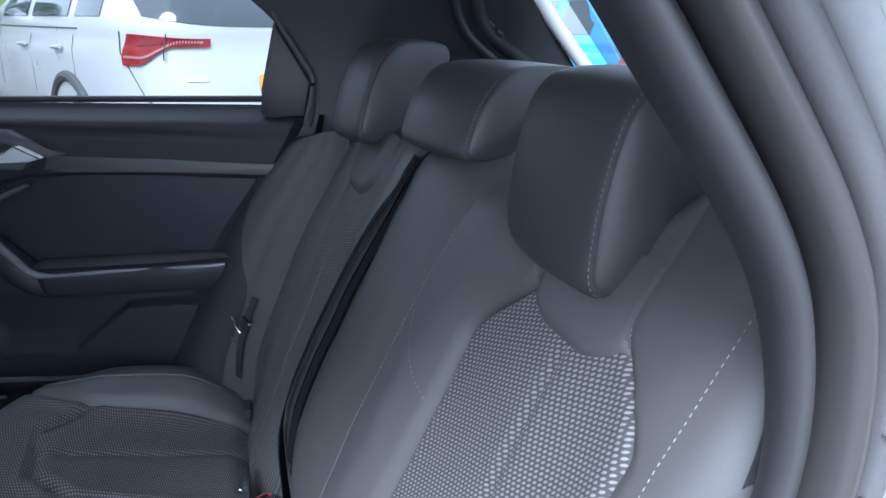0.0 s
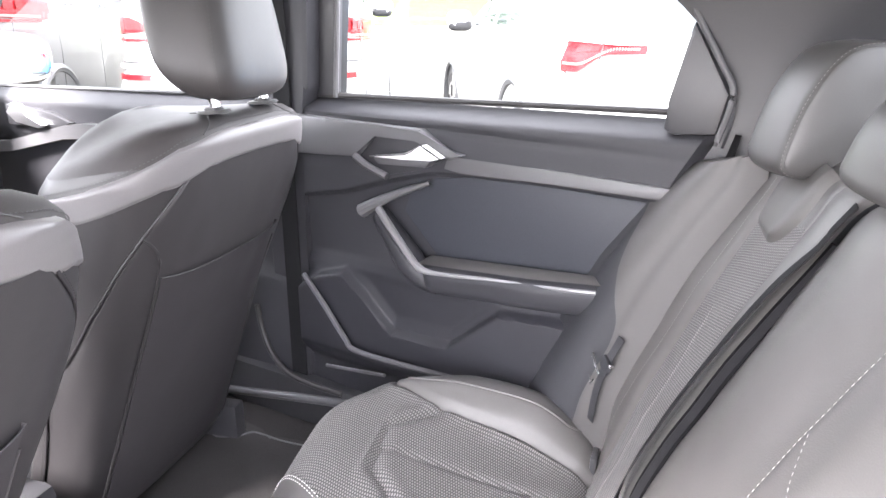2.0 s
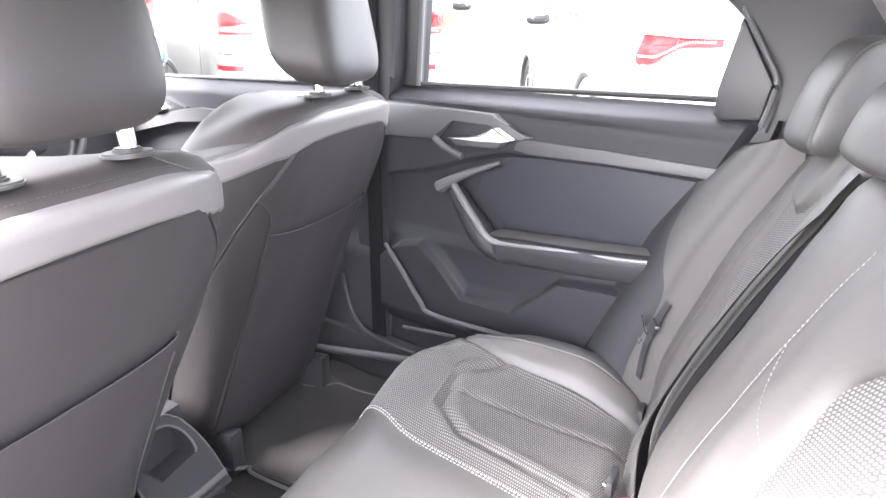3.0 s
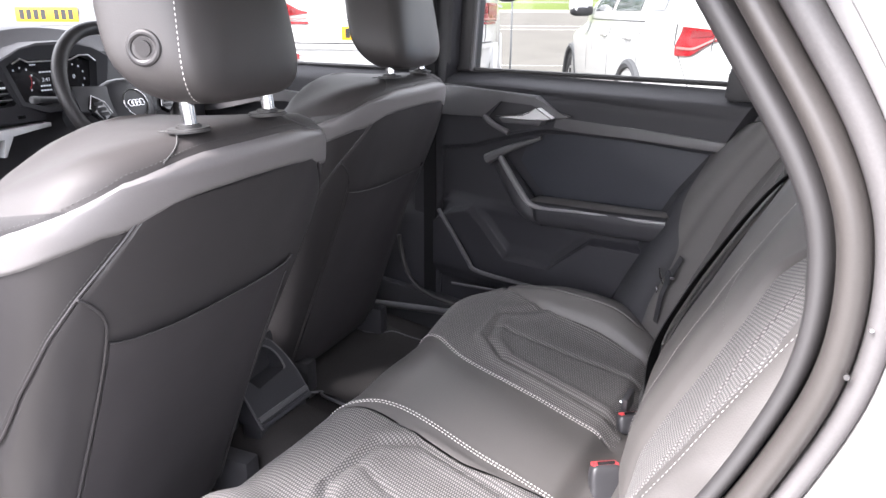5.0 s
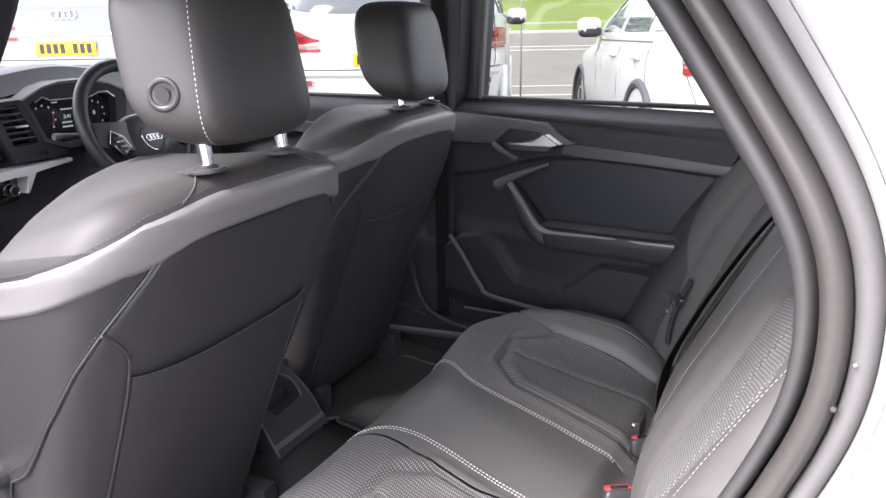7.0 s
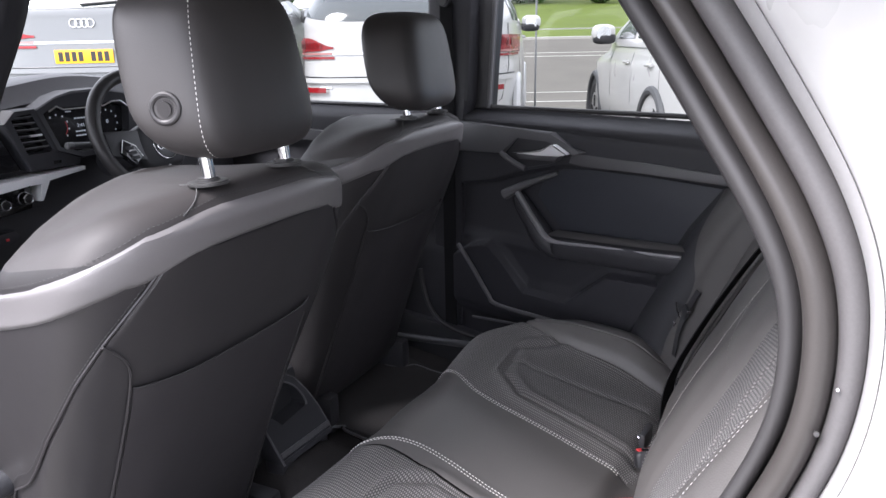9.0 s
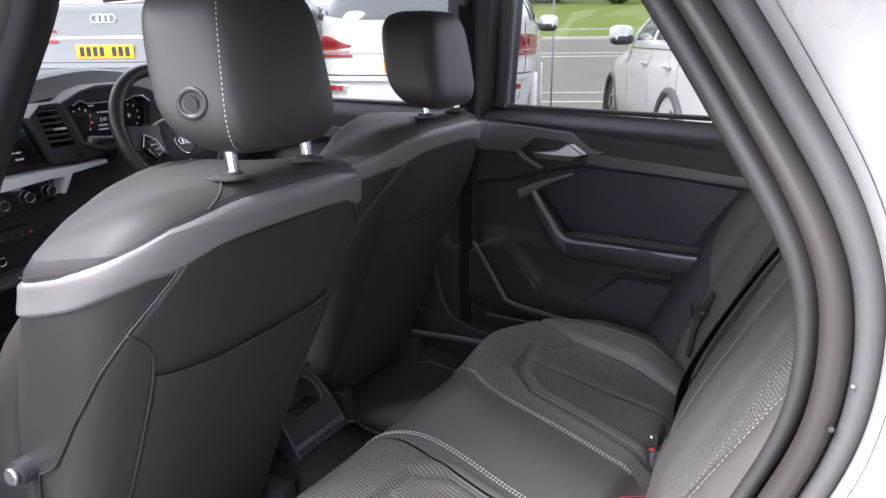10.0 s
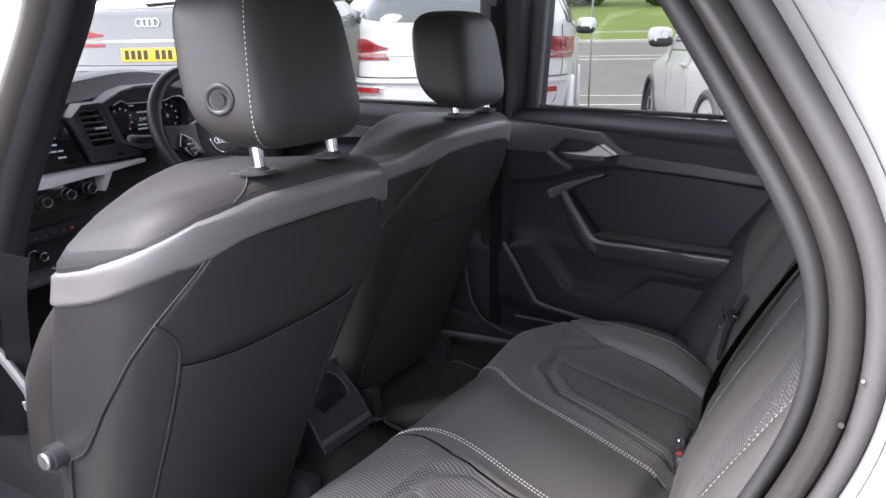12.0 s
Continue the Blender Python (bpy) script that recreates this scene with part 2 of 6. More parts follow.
def tube(path, r, n=8, flat=1.0, closed=False, up=(0, 0, 1)):
    """A round or flattened strip along a path; r may be a function of 0 to 1."""
    path = [Vector(p) for p in path]
    rings = []
    m = len(path)
    for i, p in enumerate(path):
        a = path[(i - 1) % m] if closed else path[max(i - 1, 0)]
        b = path[(i + 1) % m] if closed else path[min(i + 1, m - 1)]
        t = (b - a).normalized()
        s = t.cross(Vector(up))
        s = s.normalized() if s.length > 1e-4 else t.orthogonal().normalized()
        w = s.cross(t)
        rad = r(i / max(m - 1, 1)) if callable(r) else r
        rings.append([p + s * math.cos(2 * math.pi * k / n) * rad + w * math.sin(2 * math.pi * k / n) * rad * flat for k in range(n)])
    if closed:
        rings.append(rings[0])
    return loft(rings, cap=not closed)


def sweep(path, profile, normal_of):
    """A profile of (outwards, sideways) pairs carried along a path; normal_of(i) gives the two directions."""
    rings = []
    for i, p in enumerate(path):
        a, b = normal_of(i)
        rings.append([Vector(p) + a * o + b * s for o, s in (profile(i) if callable(profile) else profile)])
    return loft(rings, cap=False, closed=False)


def stitches(path, dash=0.0038, gap=0.0026, r=0.0005):
    """A row of short raised threads along a path."""
    path = [Vector(p) for p in path]
    lengths = [0]
    for a, b in zip(path, path[1:]):
        lengths.append(lengths[-1] + (b - a).length)

    def at(s):
        for i in range(len(path) - 1):
            if s <= lengths[i + 1]:
                d = lengths[i + 1] - lengths[i]
                return path[i].lerp(path[i + 1], (s - lengths[i]) / d if d else 0)
        return path[-1]

    bm = bmesh.new()
    s = 0
    while s + dash < lengths[-1]:
        a, b = at(s), at(s + dash)
        t = (b - a).normalized()
        u = t.orthogonal().normalized() * r
        w = t.cross(u)
        ends = []
        for c, k in ((a, 0.6), (a.lerp(b, 0.5), 1.25), (b, 0.6)):
            ends.append([bm.verts.new(c + (u * x + w * y) * k) for x, y in ((1, 0), (0, 1), (-1, 0), (0, -1))])
        for g, h in zip(ends, ends[1:]):
            for k in range(4):
                bm.faces.new((g[k], g[(k + 1) % 4], h[(k + 1) % 4], h[k]))
        s += dash + gap
    return bm


def prism(poly, y0, y1, bevel=0.003, inset=0.0):
    """A bevelled plate with its outline in (x, z), from depth y0 to y1."""
    bm = bmesh.new()
    a = [bm.verts.new((x, y0, z)) for x, z in poly]
    b = [bm.verts.new((x, y1, z)) for x, z in poly]
    n = len(poly)
    bm.faces.new(a)
    bm.faces.new(b[::-1])
    for k in range(n):
        bm.faces.new((a[k], b[k], b[(k + 1) % n], a[(k + 1) % n]))
    if bevel:
        bmesh.ops.bevel(bm, geom=[e for e in bm.edges], offset=bevel, segments=2, profile=0.6, affect="EDGES")
    return bm


def box(cx, cy, cz, sx, sy, sz, bevel=0.004, m=None):
    bm = bmesh.new()
    bmesh.ops.create_cube(bm, size=1, matrix=Matrix.Translation((cx, cy, cz)) @ Matrix.Diagonal((sx, sy, sz, 1)))
    if bevel:
        bmesh.ops.bevel(bm, geom=list(bm.edges), offset=bevel, segments=2, profile=0.6, affect="EDGES")
    if m is not None:
        bm.transform(m)
    return bm


def disc(center, axis, r, h, n=24, bevel=0.002):
    bm = bmesh.new()
    q = Vector((0, 0, 1)).rotation_difference(Vector(axis)).to_matrix().to_4x4()
    bmesh.ops.create_cone(bm, cap_ends=True, segments=n, radius1=r, radius2=r, depth=h, matrix=Matrix.Translation(center) @ q)
    if bevel:
        bmesh.ops.bevel(bm, geom=[e for e in bm.edges if len(e.link_faces) == 2 and e.calc_face_angle(0) > 0.6], offset=bevel, segments=2, affect="EDGES")
    return bm


def text_bm(body, size, m, depth=0.0004):
    cu = bpy.data.curves.new("writing", "FONT")
    cu.body, cu.size, cu.extrude = body, size, depth
    cu.align_x, cu.align_y = "CENTER", "CENTER"
    ob = bpy.data.objects.new("writing", cu)
    scene.collection.objects.link(ob)
    bpy.context.view_layer.update()
    me = bpy.data.meshes.new_from_object(ob.evaluated_get(bpy.context.evaluated_depsgraph_get()))
    bpy.data.objects.remove(ob)
    bm = bmesh.new()
    bm.from_mesh(me)
    bpy.data.meshes.remove(me)
    bm.transform(m)
    return bm


def smooth01(x, a, b):
    t = min(max((x - a) / (b - a), 0), 1)
    return t * t * (3 - 2 * t)


def course(pts, x):
    """The height of a broken line at x."""
    for (x0, y0), (x1, y1) in zip(pts, pts[1:]):
        if x <= x1:
            return y0 + (y1 - y0) * max(0.0, (x - x0) / (x1 - x0))
    return pts[-1][1]


def seg_dist(p, a, b):
    dx, dy = b[0] - a[0], b[1] - a[1]
    t = max(0, min(1, ((p[0] - a[0]) * dx + (p[1] - a[1]) * dy) / (dx * dx + dy * dy)))
    return math.hypot(p[0] - a[0] - t * dx, p[1] - a[1] - t * dy)


def line_dist(p, line):
    return min(seg_dist(p, a, b) for a, b in zip(line, line[1:]))


def blob(a, b, c, n1=3.0, n2=3.0, nu=40, nv=24, shape=None):
    """A rounded block, a superellipsoid with half sizes a, b, c; shape bends its points."""
    def g(x, e):
        return math.copysign(abs(x) ** (2 / e), x)
    rings = []
    for j in range(1, nv):
        t = -math.pi / 2 + math.pi * j / nv
        ring = []
        for i in range(nu):
            s = 2 * math.pi * i / nu
            p = Vector((a * g(math.cos(t), n1) * g(math.cos(s), n2), b * g(math.cos(t), n1) * g(math.sin(s), n2), c * g(math.sin(t), n1)))
            ring.append(shape(p) if shape else p)
        rings.append(ring)
    return loft(rings)


# ---- the rear bench ----
BENCH = pose(0.37, 0, 0, 0, 0, 9.5)
INSERT = [(0.42, 0.165), (0.165, 0.168), (0.118, 0.215), (0.108, 0.335), (0.150, 0.415)]
PLEAT = [(0.42, 0.345), (0.118, 0.275)]


def seat_profile(s):
    """The bench's top from its rear edge (s = 0) forwards, over the front roll and down: place and normal."""
    run, r = 0.362, 0.07
    slope = math.atan(0.296)
    start = Vector((0.415, 0, 0.536 - 0.296 * 0.415))
    d = Vector((-math.cos(slope), 0, math.sin(slope)))
    n = Vector((math.sin(slope), 0, math.cos(slope)))
    if s <= run:
        return start + d * s, n
    c = start + d * run - n * r
    ang = min((s - run) / r, slope + radians(86))
    a = math.pi / 2 - slope + ang
    n2 = Vector((math.cos(a), 0, math.sin(a)))
    p = c + n2 * r
    rest = s - run - (slope + radians(86)) * r
    if rest > 0:
        p += Vector((-math.sin(a), 0, math.cos(a))) * rest
    return p, n2


def bolster_edge(s, v):
    if v < 0:
        return 0.42 + 0.105 * smooth01(s, 0.17, 0.43)
    return 0.425 + 0.020 * smooth01(s, 0.26, 0.38) + 0.080 * smooth01(s, 0.38, 0.46)


def seat_top(s, v, extra=0.0):
    p, n = seat_profile(s)
    u = 0.415 - s * 0.96
    q = (u, abs(v))
    front = smooth01(s, 0.26, 0.40) if v > 0 else 0.0
    h = (0.020 if v < 0 else 0.030 - 0.022 * front) * smooth01(abs(v), 0.40, 0.47)
    h += 0.007 * math.cos(min(abs(v) / 0.105, 1) * math.pi / 2)
    h -= (0.008 - 0.006 * front) * math.exp(-(((abs(v) - bolster_edge(s, v)) / 0.007) ** 2))
    h += 0.044 * smooth01(v, 0.36, 0.50) * smooth01(s, 0.0, 0.16) * smooth01(s, 0.422, 0.05) + 0.0053 * smooth01(v, 0.10, 0.30) * smooth01(s, 0.1, 0.3) * smooth01(s, 0.6, 0.4)
    h -= 0.006 * math.exp(-((line_dist(q, INSERT) / 0.007) ** 2))
    if u > 0.1:
        h -= 0.004 * math.exp(-((line_dist(q, PLEAT) / 0.006) ** 2))
        h += 0.004 * math.exp(-((line_dist(q, INSERT) - 0.02) / 0.012) ** 2)
    h += 0.004 * noise.noise(Vector((s * 9, v * 9, 1.0)))
    h -= 0.02 * smooth01(s, 0.05, 0.0)
    edge, fall = (0.488, 0.042) if v < 0 else (0.4663, 0.020)
    w = max(0, abs(v) - edge)
    h -= fall * (1 - math.sqrt(max(0, 1 - (w / (0.5301 - edge)) ** 2)))
    # the front corners are rounded off
    if s > 0.2 and v > 0.3114:
        k = (v - 0.3114) / 0.2186
        p = p + Vector((0.08 * k ** 2.2 * smooth01(s, 0.2, 0.42), 0, 0))
        h -= 0.0256 * k * k * smooth01(s, 0.2, 0.42)
    elif s > 0.2 and v < -0.40:
        p = p + Vector((1, 0, 0)) * 0.018 * ((abs(v) - 0.40) / 0.13) ** 2.2 * smooth01(s, 0.2, 0.42)
    p = p - Vector((0.1636 * max(0, v - 0.05) * smooth01(s, 0.1, 0.4) * (1 - 0.573 * smooth01(v, 0.3, 0.5)), 0, 0))
    return p + n * (h + extra) + Vector((0, v, 0))


def middle_edge(s, sg=1):
    """The seam beside the middle cushion; on the near side it lies further out."""
    return (0.104 if sg > 0 else 0.121) + 0.055 * smooth01(s, 0.30, 0.45) ** 1.5


def cloth_edge(s, sg):
    return middle_edge(s, sg) + (0.0 if sg > 0 else 0.034 * smooth01(s, 0.05, 0.20) * smooth01(s, 0.46, 0.30))


def seat_panel(v_lo, v_hi, ns, nv, tuck=0.006):
    def f(a, b):
        s = a * 0.60
        lo = v_lo(s) if callable(v_lo) else v_lo
        hi = v_hi(s) if callable(v_hi) else v_hi
        v = lo + (hi - lo) * b
        e = min(b, 1 - b) * abs(hi - lo)
        return seat_top(s, v, -tuck * math.exp(-((e / 0.004) ** 2)))
    return grid(ns, nv, f, lambda a, b: (a * 0.60, ((v_lo(a * 0.60) if callable(v_lo) else v_lo) * (1 - b) + (v_hi(a * 0.60) if callable(v_hi) else v_hi) * b)))


bench = thing("rear_bench_seat", BENCH, "black leather and dotted cloth rear bench with headrest stitching, white near, darkened for shade far", "car seat")
cushion = part("seat_cushion_base", box(0.215, 0, 0.28, 0.40, 1.02, 0.16, 0.02), PLASTIC, bench)
part("middle_cushion", seat_panel(lambda s: -cloth_edge(s, -1), lambda s: cloth_edge(s, 1), 100, 44, 0.002), LEATHER, bench, "smooth black leather middle cushion")
for side, sg in (("near", -1), ("far", 1)):
    inner = (lambda s, k=sg: k * cloth_edge(s, k))
    outer = (lambda s, k=sg: k * bolster_edge(s, k))
    part("cloth_cushion", seat_panel(inner, outer, 110, 64), CLOTH, bench, "dotted black and grey woven cloth")
    part("cushion_bolster", seat_panel(outer, sg * 0.53, 100, 26), LEATHER, bench, "padded black leather side bolster")
    part("cushion_skirt", grid(40, 4, lambda a, b, k=sg: seat_top(a * 0.60, k * 0.53).lerp(Vector((0.22, k * 0.53, 0.24)), b)), LEATHER, bench)
    for off in (-0.0035, 0.0035):
        path = [seat_top(s * 0.005, sg * (middle_edge(s * 0.005, sg) + off - 0.004), 0.0012) for s in range(6, 104)]
        part("seam", stitches(path, r=0.00068), THREAD, bench, "white double stitching")
    path = [seat_top(s * 0.005, sg * (0.455 + 0.07 * smooth01(s * 0.005, 0.14, 0.40)), 0.001) for s in range(6, 80)]
    if sg < 0:
        part("seam", stitches(path, 0.0034, 0.0022, 0.0005), DARK_THREAD, bench)
    else:
        part("piping", tube([seat_top(s * 0.005, 0.470 + 0.02 * smooth01(s, 18, 8), 0.0002) for s in range(8, 78)], 0.0021, 6), LEATHER, bench, "raised black leather piping")

part("cushion_tail", grid(8, 40, lambda a, b: seat_top(-0.075 + 0.085 * a, -0.46 + 0.80 * b, -0.001)), LEATHER, bench, "black leather behind the cushions")

# backrest


def back_line(z):
    return 0.430 + 0.36 * (z - 0.42) + 0.15 * (z - 0.42) * abs(z - 0.42)


def cloth_in(z, sg):
    """The cloth's inner edge; by the near seat it curves outwards at the top."""
    return 0.215 + (0.060 * smooth01(z, 0.870, 0.950) ** 1.3 if sg < 0 else 0.0)


def cloth_out(z, sg):
    """The cloth's outer edge; the near one runs out towards the bolster further down."""
    return 0.425 if sg > 0 else 0.408 + 0.072 * smooth01(z, 0.962, 0.900)


def back_point(v, z, extra=0.0):
    """The backrest's front, up to its rolled top."""
    n = Vector((-0.933, 0, 0.36))
    top = 0.955 - 0.035 * smooth01(v, 0.42, 0.58) + 0.022 * smooth01(-v, 0.20, 0.40) + 0.105 * smooth01(-v, 0.34, 0.46)
    if z <= top:
        p = Vector((back_line(z) - 0.07 * v + 0.05 * smooth01(z, 0.64, 0.42) * smooth01(v, 0.32, 0.14), v, z))
    else:
        r = 0.055
        ang = (z - top) / r
        base = Vector((back_line(top) - 0.07 * v, v, top))
        c = base - n * r
        a0 = math.atan2(n.z, n.x) - ang
        n = Vector((math.cos(a0), 0, math.sin(a0)))
        p = c + n * r
    h = 0.0
    if v > 0.11 or v < -0.112:
        c = 0.325
        h += 0.026 * smooth01(abs(abs(v) - c), 0.08, 0.17) * smooth01(z, 0.42, 0.55) * (1 - 0.5 * smooth01(z, 0.76, 1.0))
        h -= (0.007 * smooth01(z, 0.93, 0.86) if v > 0 else 0.003 * smooth01(z, 0.97, 0.93)) * math.exp(-(((abs(v) - cloth_out(z, v)) / 0.007) ** 2))
        h -= 0.007 * math.exp(-(((abs(v) - cloth_in(z, v)) / 0.007) ** 2))
        h -= 0.004 * math.exp(-(((abs(v) - (0.345 if v > 0 else 0.356)) / 0.005) ** 2)) * (smooth01(z, 0.80, 0.75) if v > 0 else smooth01(z, 0.935, 0.900))
        h -= 0.05 * smooth01(abs(v), 0.50, 0.58) ** 2
    else:
        h += 0.018 * math.cos(min(abs(v - 0.002) / 0.104, 1) * math.pi / 2) + 0.010
    h += 0.005 * noise.noise(Vector((v * 7, z * 7, 4.0))) + 0.0012 * noise.noise(Vector((v * 30, z * 22, 8.0)))
    h += 0.0045 * math.sin(95 * (z + 0.9 * v)) * smooth01(-v, 0.515, 0.55) * smooth01(z, 0.50, 0.62) * smooth01(z, 0.92, 0.82)
    return p + n * (h + extra)


def back_panel(v0, v1, z0, z1, nv, nz, tuck=0.006, turn=0.0):
    """A panel of the backrest between two edges, each a number or a curve over the height."""
    def at(a, b):
        z = z0 + (z1 - z0) * b
        lo = v0(z) if callable(v0) else v0
        hi = v1(z) if callable(v1) else v1
        return lo + (hi - lo) * a, z, abs(hi - lo)

    def f(a, b):
        v, z, w = at(a, b)
        e = min(a, 1 - a) * w
        return back_point(v, z, -tuck * math.exp(-((e / 0.004) ** 2)))

    def weave(a, b):
        v, z, w = at(a, b)
        return (z * math.cos(turn) + v * math.sin(turn), v * math.cos(turn) - z * math.sin(turn))
    return grid(nv, nz, f, weave)


TOP = 0.955 + 0.055 * 2.6
part("middle_backrest", back_panel(-0.112, 0.104, 0.36, TOP, 44, 70), LEATHER, bench, "smooth black leather middle backrest")
for sg in (-1, 1):
    first = 0.112 if sg < 0 else 0.120
    inside = (lambda z, k=sg: k * cloth_in(z, k))
    outside = (lambda z, k=sg: k * cloth_out(z, k))
    part("inner_bolster", back_panel(sg * first, inside, 0.36, TOP, 22, 80), LEATHER, bench, "black leather inner bolster")
    part("cloth_backrest", back_panel(inside, outside, 0.36, 0.925 if sg > 0 else 0.962, 48, 96, 0.003, 0.0 if sg > 0 else radians(34)), CLOTH, bench, "dotted woven cloth backrest")
    part("upper_backrest", back_panel(inside, outside, 0.920 if sg > 0 else 0.958, TOP, 30, 30, 0.0012), LEATHER, bench)
    part("outer_bolster", back_panel(outside, sg * 0.575, 0.36, TOP, 30, 80, 0.0012), LEATHER, bench, "padded black leather outer bolster")
    if sg > 0:
        path = [back_point(0.465 - 0.02 * math.sin((k - 45) * 0.05), k * 0.01, 0.001) for k in range(45, 96)]
    else:
        path = [back_point(-0.503 - 0.012 * smooth01(k, 93, 78), k * 0.01, 0.001) for k in range(60, 108)]
    part("seam", stitches(path, 0.0030, 0.0024, 0.0003 if sg > 0 else 0.00038), THREAD_SOFT, bench, "fine pale stitching")
    path = [back_point(sg * 0.121 if sg < 0 else sg * 0.124, k * 0.01, 0.0012) for k in range(42, 97)]
    part("seam", stitches(path, 0.0034, 0.0026, 0.00035), THREAD_SOFT if sg < 0 else DARK_THREAD, bench)

    if sg < 0:
        cross = spline([back_point(v, z, 0.0012) for v, z in ((-0.124, 0.862), (-0.150, 0.835), (-0.180, 0.815), (-0.208, 0.800))], 6)
        part("seam", stitches(cross, 0.0032, 0.0026, 0.0003), THREAD_SOFT, bench, "fine pale stitching")
    # the leather shield below the headrest
    def shield(a, b, k=sg):
        z = 0.985 - 0.105 * b if k > 0 else 1.000 - 0.079 * b
        w = (0.080 if k > 0 else 0.086) * math.sqrt(max(0.0, 1 - (max(0.0, b - 0.30) / 0.7) ** 2.2)) + 0.004
        v = (0.345 if k > 0 else -0.345) + w * (2 * a - 1)
        if k < 0:
            v = max(v, -(cloth_out(z, -1) - 0.001) - 0.004 * smooth01(z, 0.94, 0.922))
        e = min(min(a, 1 - a) * 2 * w, (1 - b) * 0.11)
        return back_point(v, z, (0.013 if k > 0 else 0.005) * (1 - math.exp(-((e / 0.009) ** 2))) - 0.0015)
    part("headrest_shield", grid(24, 24, shield), LEATHER, bench, "smooth leather shield under the headrest")


def side_bolster(a, b):
    """The padding between the backrest and the far door: upright by the door, leaning back with the seat."""
    k = 1 - smooth01(b, 0.86, 1.0)
    z = 0.36 + (0.612 - 0.035 * a) * min(b / 0.88, 1.0) + 0.020 * smooth01(b, 0.84, 1.0)
    inner = back_point(0.475, min(z, 0.93), 0.0)
    inner.z = z
    x, y = course(BOLSTER_EDGE, z), 0.607 - 0.004 * smooth01(z, 0.8, 0.6)
    edge = BENCH.inverted() @ Vector((x, y, z))
    p = inner.lerp(edge, a)
    bulge = 0.030 * math.sin(math.pi * min(a * 1.1, 1.0)) - 0.006 * math.exp(-(((a - 0.32) / 0.07) ** 2))
    back = 0.09 * (1 - k)
    return p + Vector((-0.75 * bulge + back, -0.55 * bulge + 0.02 * a ** 6, 0))


BOLSTER_EDGE = [(0.36, 0.45), (0.50, 0.515), (0.549, 0.533), (0.639, 0.578), (0.767, 0.645), (0.881, 0.722), (0.938, 0.772), (0.992, 0.83)]
def bolster_reach(b):
    """How far the bolster's leather goes towards the door: all the way at the top, a strip below."""
    return 0.26 + 0.735 * smooth01(b, 0.38, 0.84)


part("side_bolster", grid(20, 56, lambda a, b: side_bolster(bolster_reach(b) * a, b)), LEATHER_SIDE_SHADED, bench, "black leather side bolster beside the door")
part("arch_trim", grid(20, 56, lambda a, b: side_bolster(bolster_reach(b) + (1 - bolster_reach(b)) * a, b)), ARCH_TRIM, bench, "dark padded wheel arch trim")
part("backrest_rear", box(0.775, 0, 0.62, 0.06, 1.08, 0.55, 0.02, pose(0, 0, 0)), CARPET, bench)
gap_path = [back_point(0.112, k * 0.02, -0.012) for k in range(20, 48)]
part("split_line", tube(gap_path, 0.009, 6), WEBBING, bench, "black gap between the backrest halves")


def rear_headrest(u, v, w, h, d, lift, lean, square=0.0, yaw=0.0):
    """A low headrest: one wrap over front, top and rear between two flat side panels with double stitching."""
    side = [(0.004, -0.46), (0.0, -0.22), (0.006, 0.12), (0.024 - 0.014 * square, 0.40), (0.052 - 0.020 * square, 0.5), (0.75 * d, 0.49), (d - 0.006, 0.42), (d, 0.25), (0.82 * d, -0.05), (0.48 * d, -0.42), (0.26 * d, -0.53)]
    loop = spline([(x + lean * z * h, 0, z * h) for x, z in side], 6, True)
    mid = sum(loop, Vector()) / len(loop)
    ends = [(1.085, 0.20), (1.080, 0.38), (1.066, 0.56), (1.046, 0.70), (1.022, 0.80), (0.998, 0.875), (0.975, 0.925), (0.958, 0.940), (0.945, 0.938), (0.93, 0.962), (0.88, 0.99), (0.75, 1.0), (0.45, 1.012), (0.15, 1.018)]
    soft = [(1.0, 0.60), (0.985, 0.71), (0.95, 0.81), (0.90, 0.885), (0.82, 0.94), (0.70, 0.98), (0.55, 1.0), (0.40, 1.010), (0.15, 1.018)]
    soft = [(y, k - 1.05 * square * (1.018 - k) ** 0.8) for y, k in soft]
    rings = []
    for y, k in [(-a, b) for a, b in ends] + [(a, b) for a, b in reversed(soft)]:
        front = -0.006 * (1 - y * y)
        rings.append([mid + (p - mid) * k + Vector((front if p.x < mid.x else 0, y * w * (1 - 0.05 * (p.x / d)), 0)) for p in loop])
    hr = part("headrest", loft(rings), HEADREST_SHADED, bench, "rounded black leather headrest", sharp=60)
    turn = Matrix.Rotation(radians(yaw), 4, "Z")
    pivot = Vector((d / 2, 0, 0))
    hr.matrix_basis = Matrix.Translation(Vector((u, v, lift)) + pivot) @ turn @ Matrix.Translation(-pivot)
    for sg in (-1,):
        for y, k in ((0.968, 0.940), (0.925, 0.970))[1 if square else 0:]:
            ring = [mid + (p - mid) * k + Vector((-0.001, sg * y * w * (1 - 0.05 * (p.x / d)), 0)) for p in loop]
            ring = [p + (p - mid).normalized() * 0.0012 for p in ring]
            part("headrest_seam", stitches(ring + ring[:1], 0.0030, 0.0022, 0.00027), THREAD_SOFT if y < 0.95 else DARK_THREAD, hr, "fine pale stitching")
    for y in (-0.45 * w, 0.45 * w):
        part("headrest_post", disc((0.35 * d, y, -0.52 * h - 0.01), (0.3, 0, 1), 0.006, 0.05, 14, 0), PLASTIC_HARD, hr)
    return hr


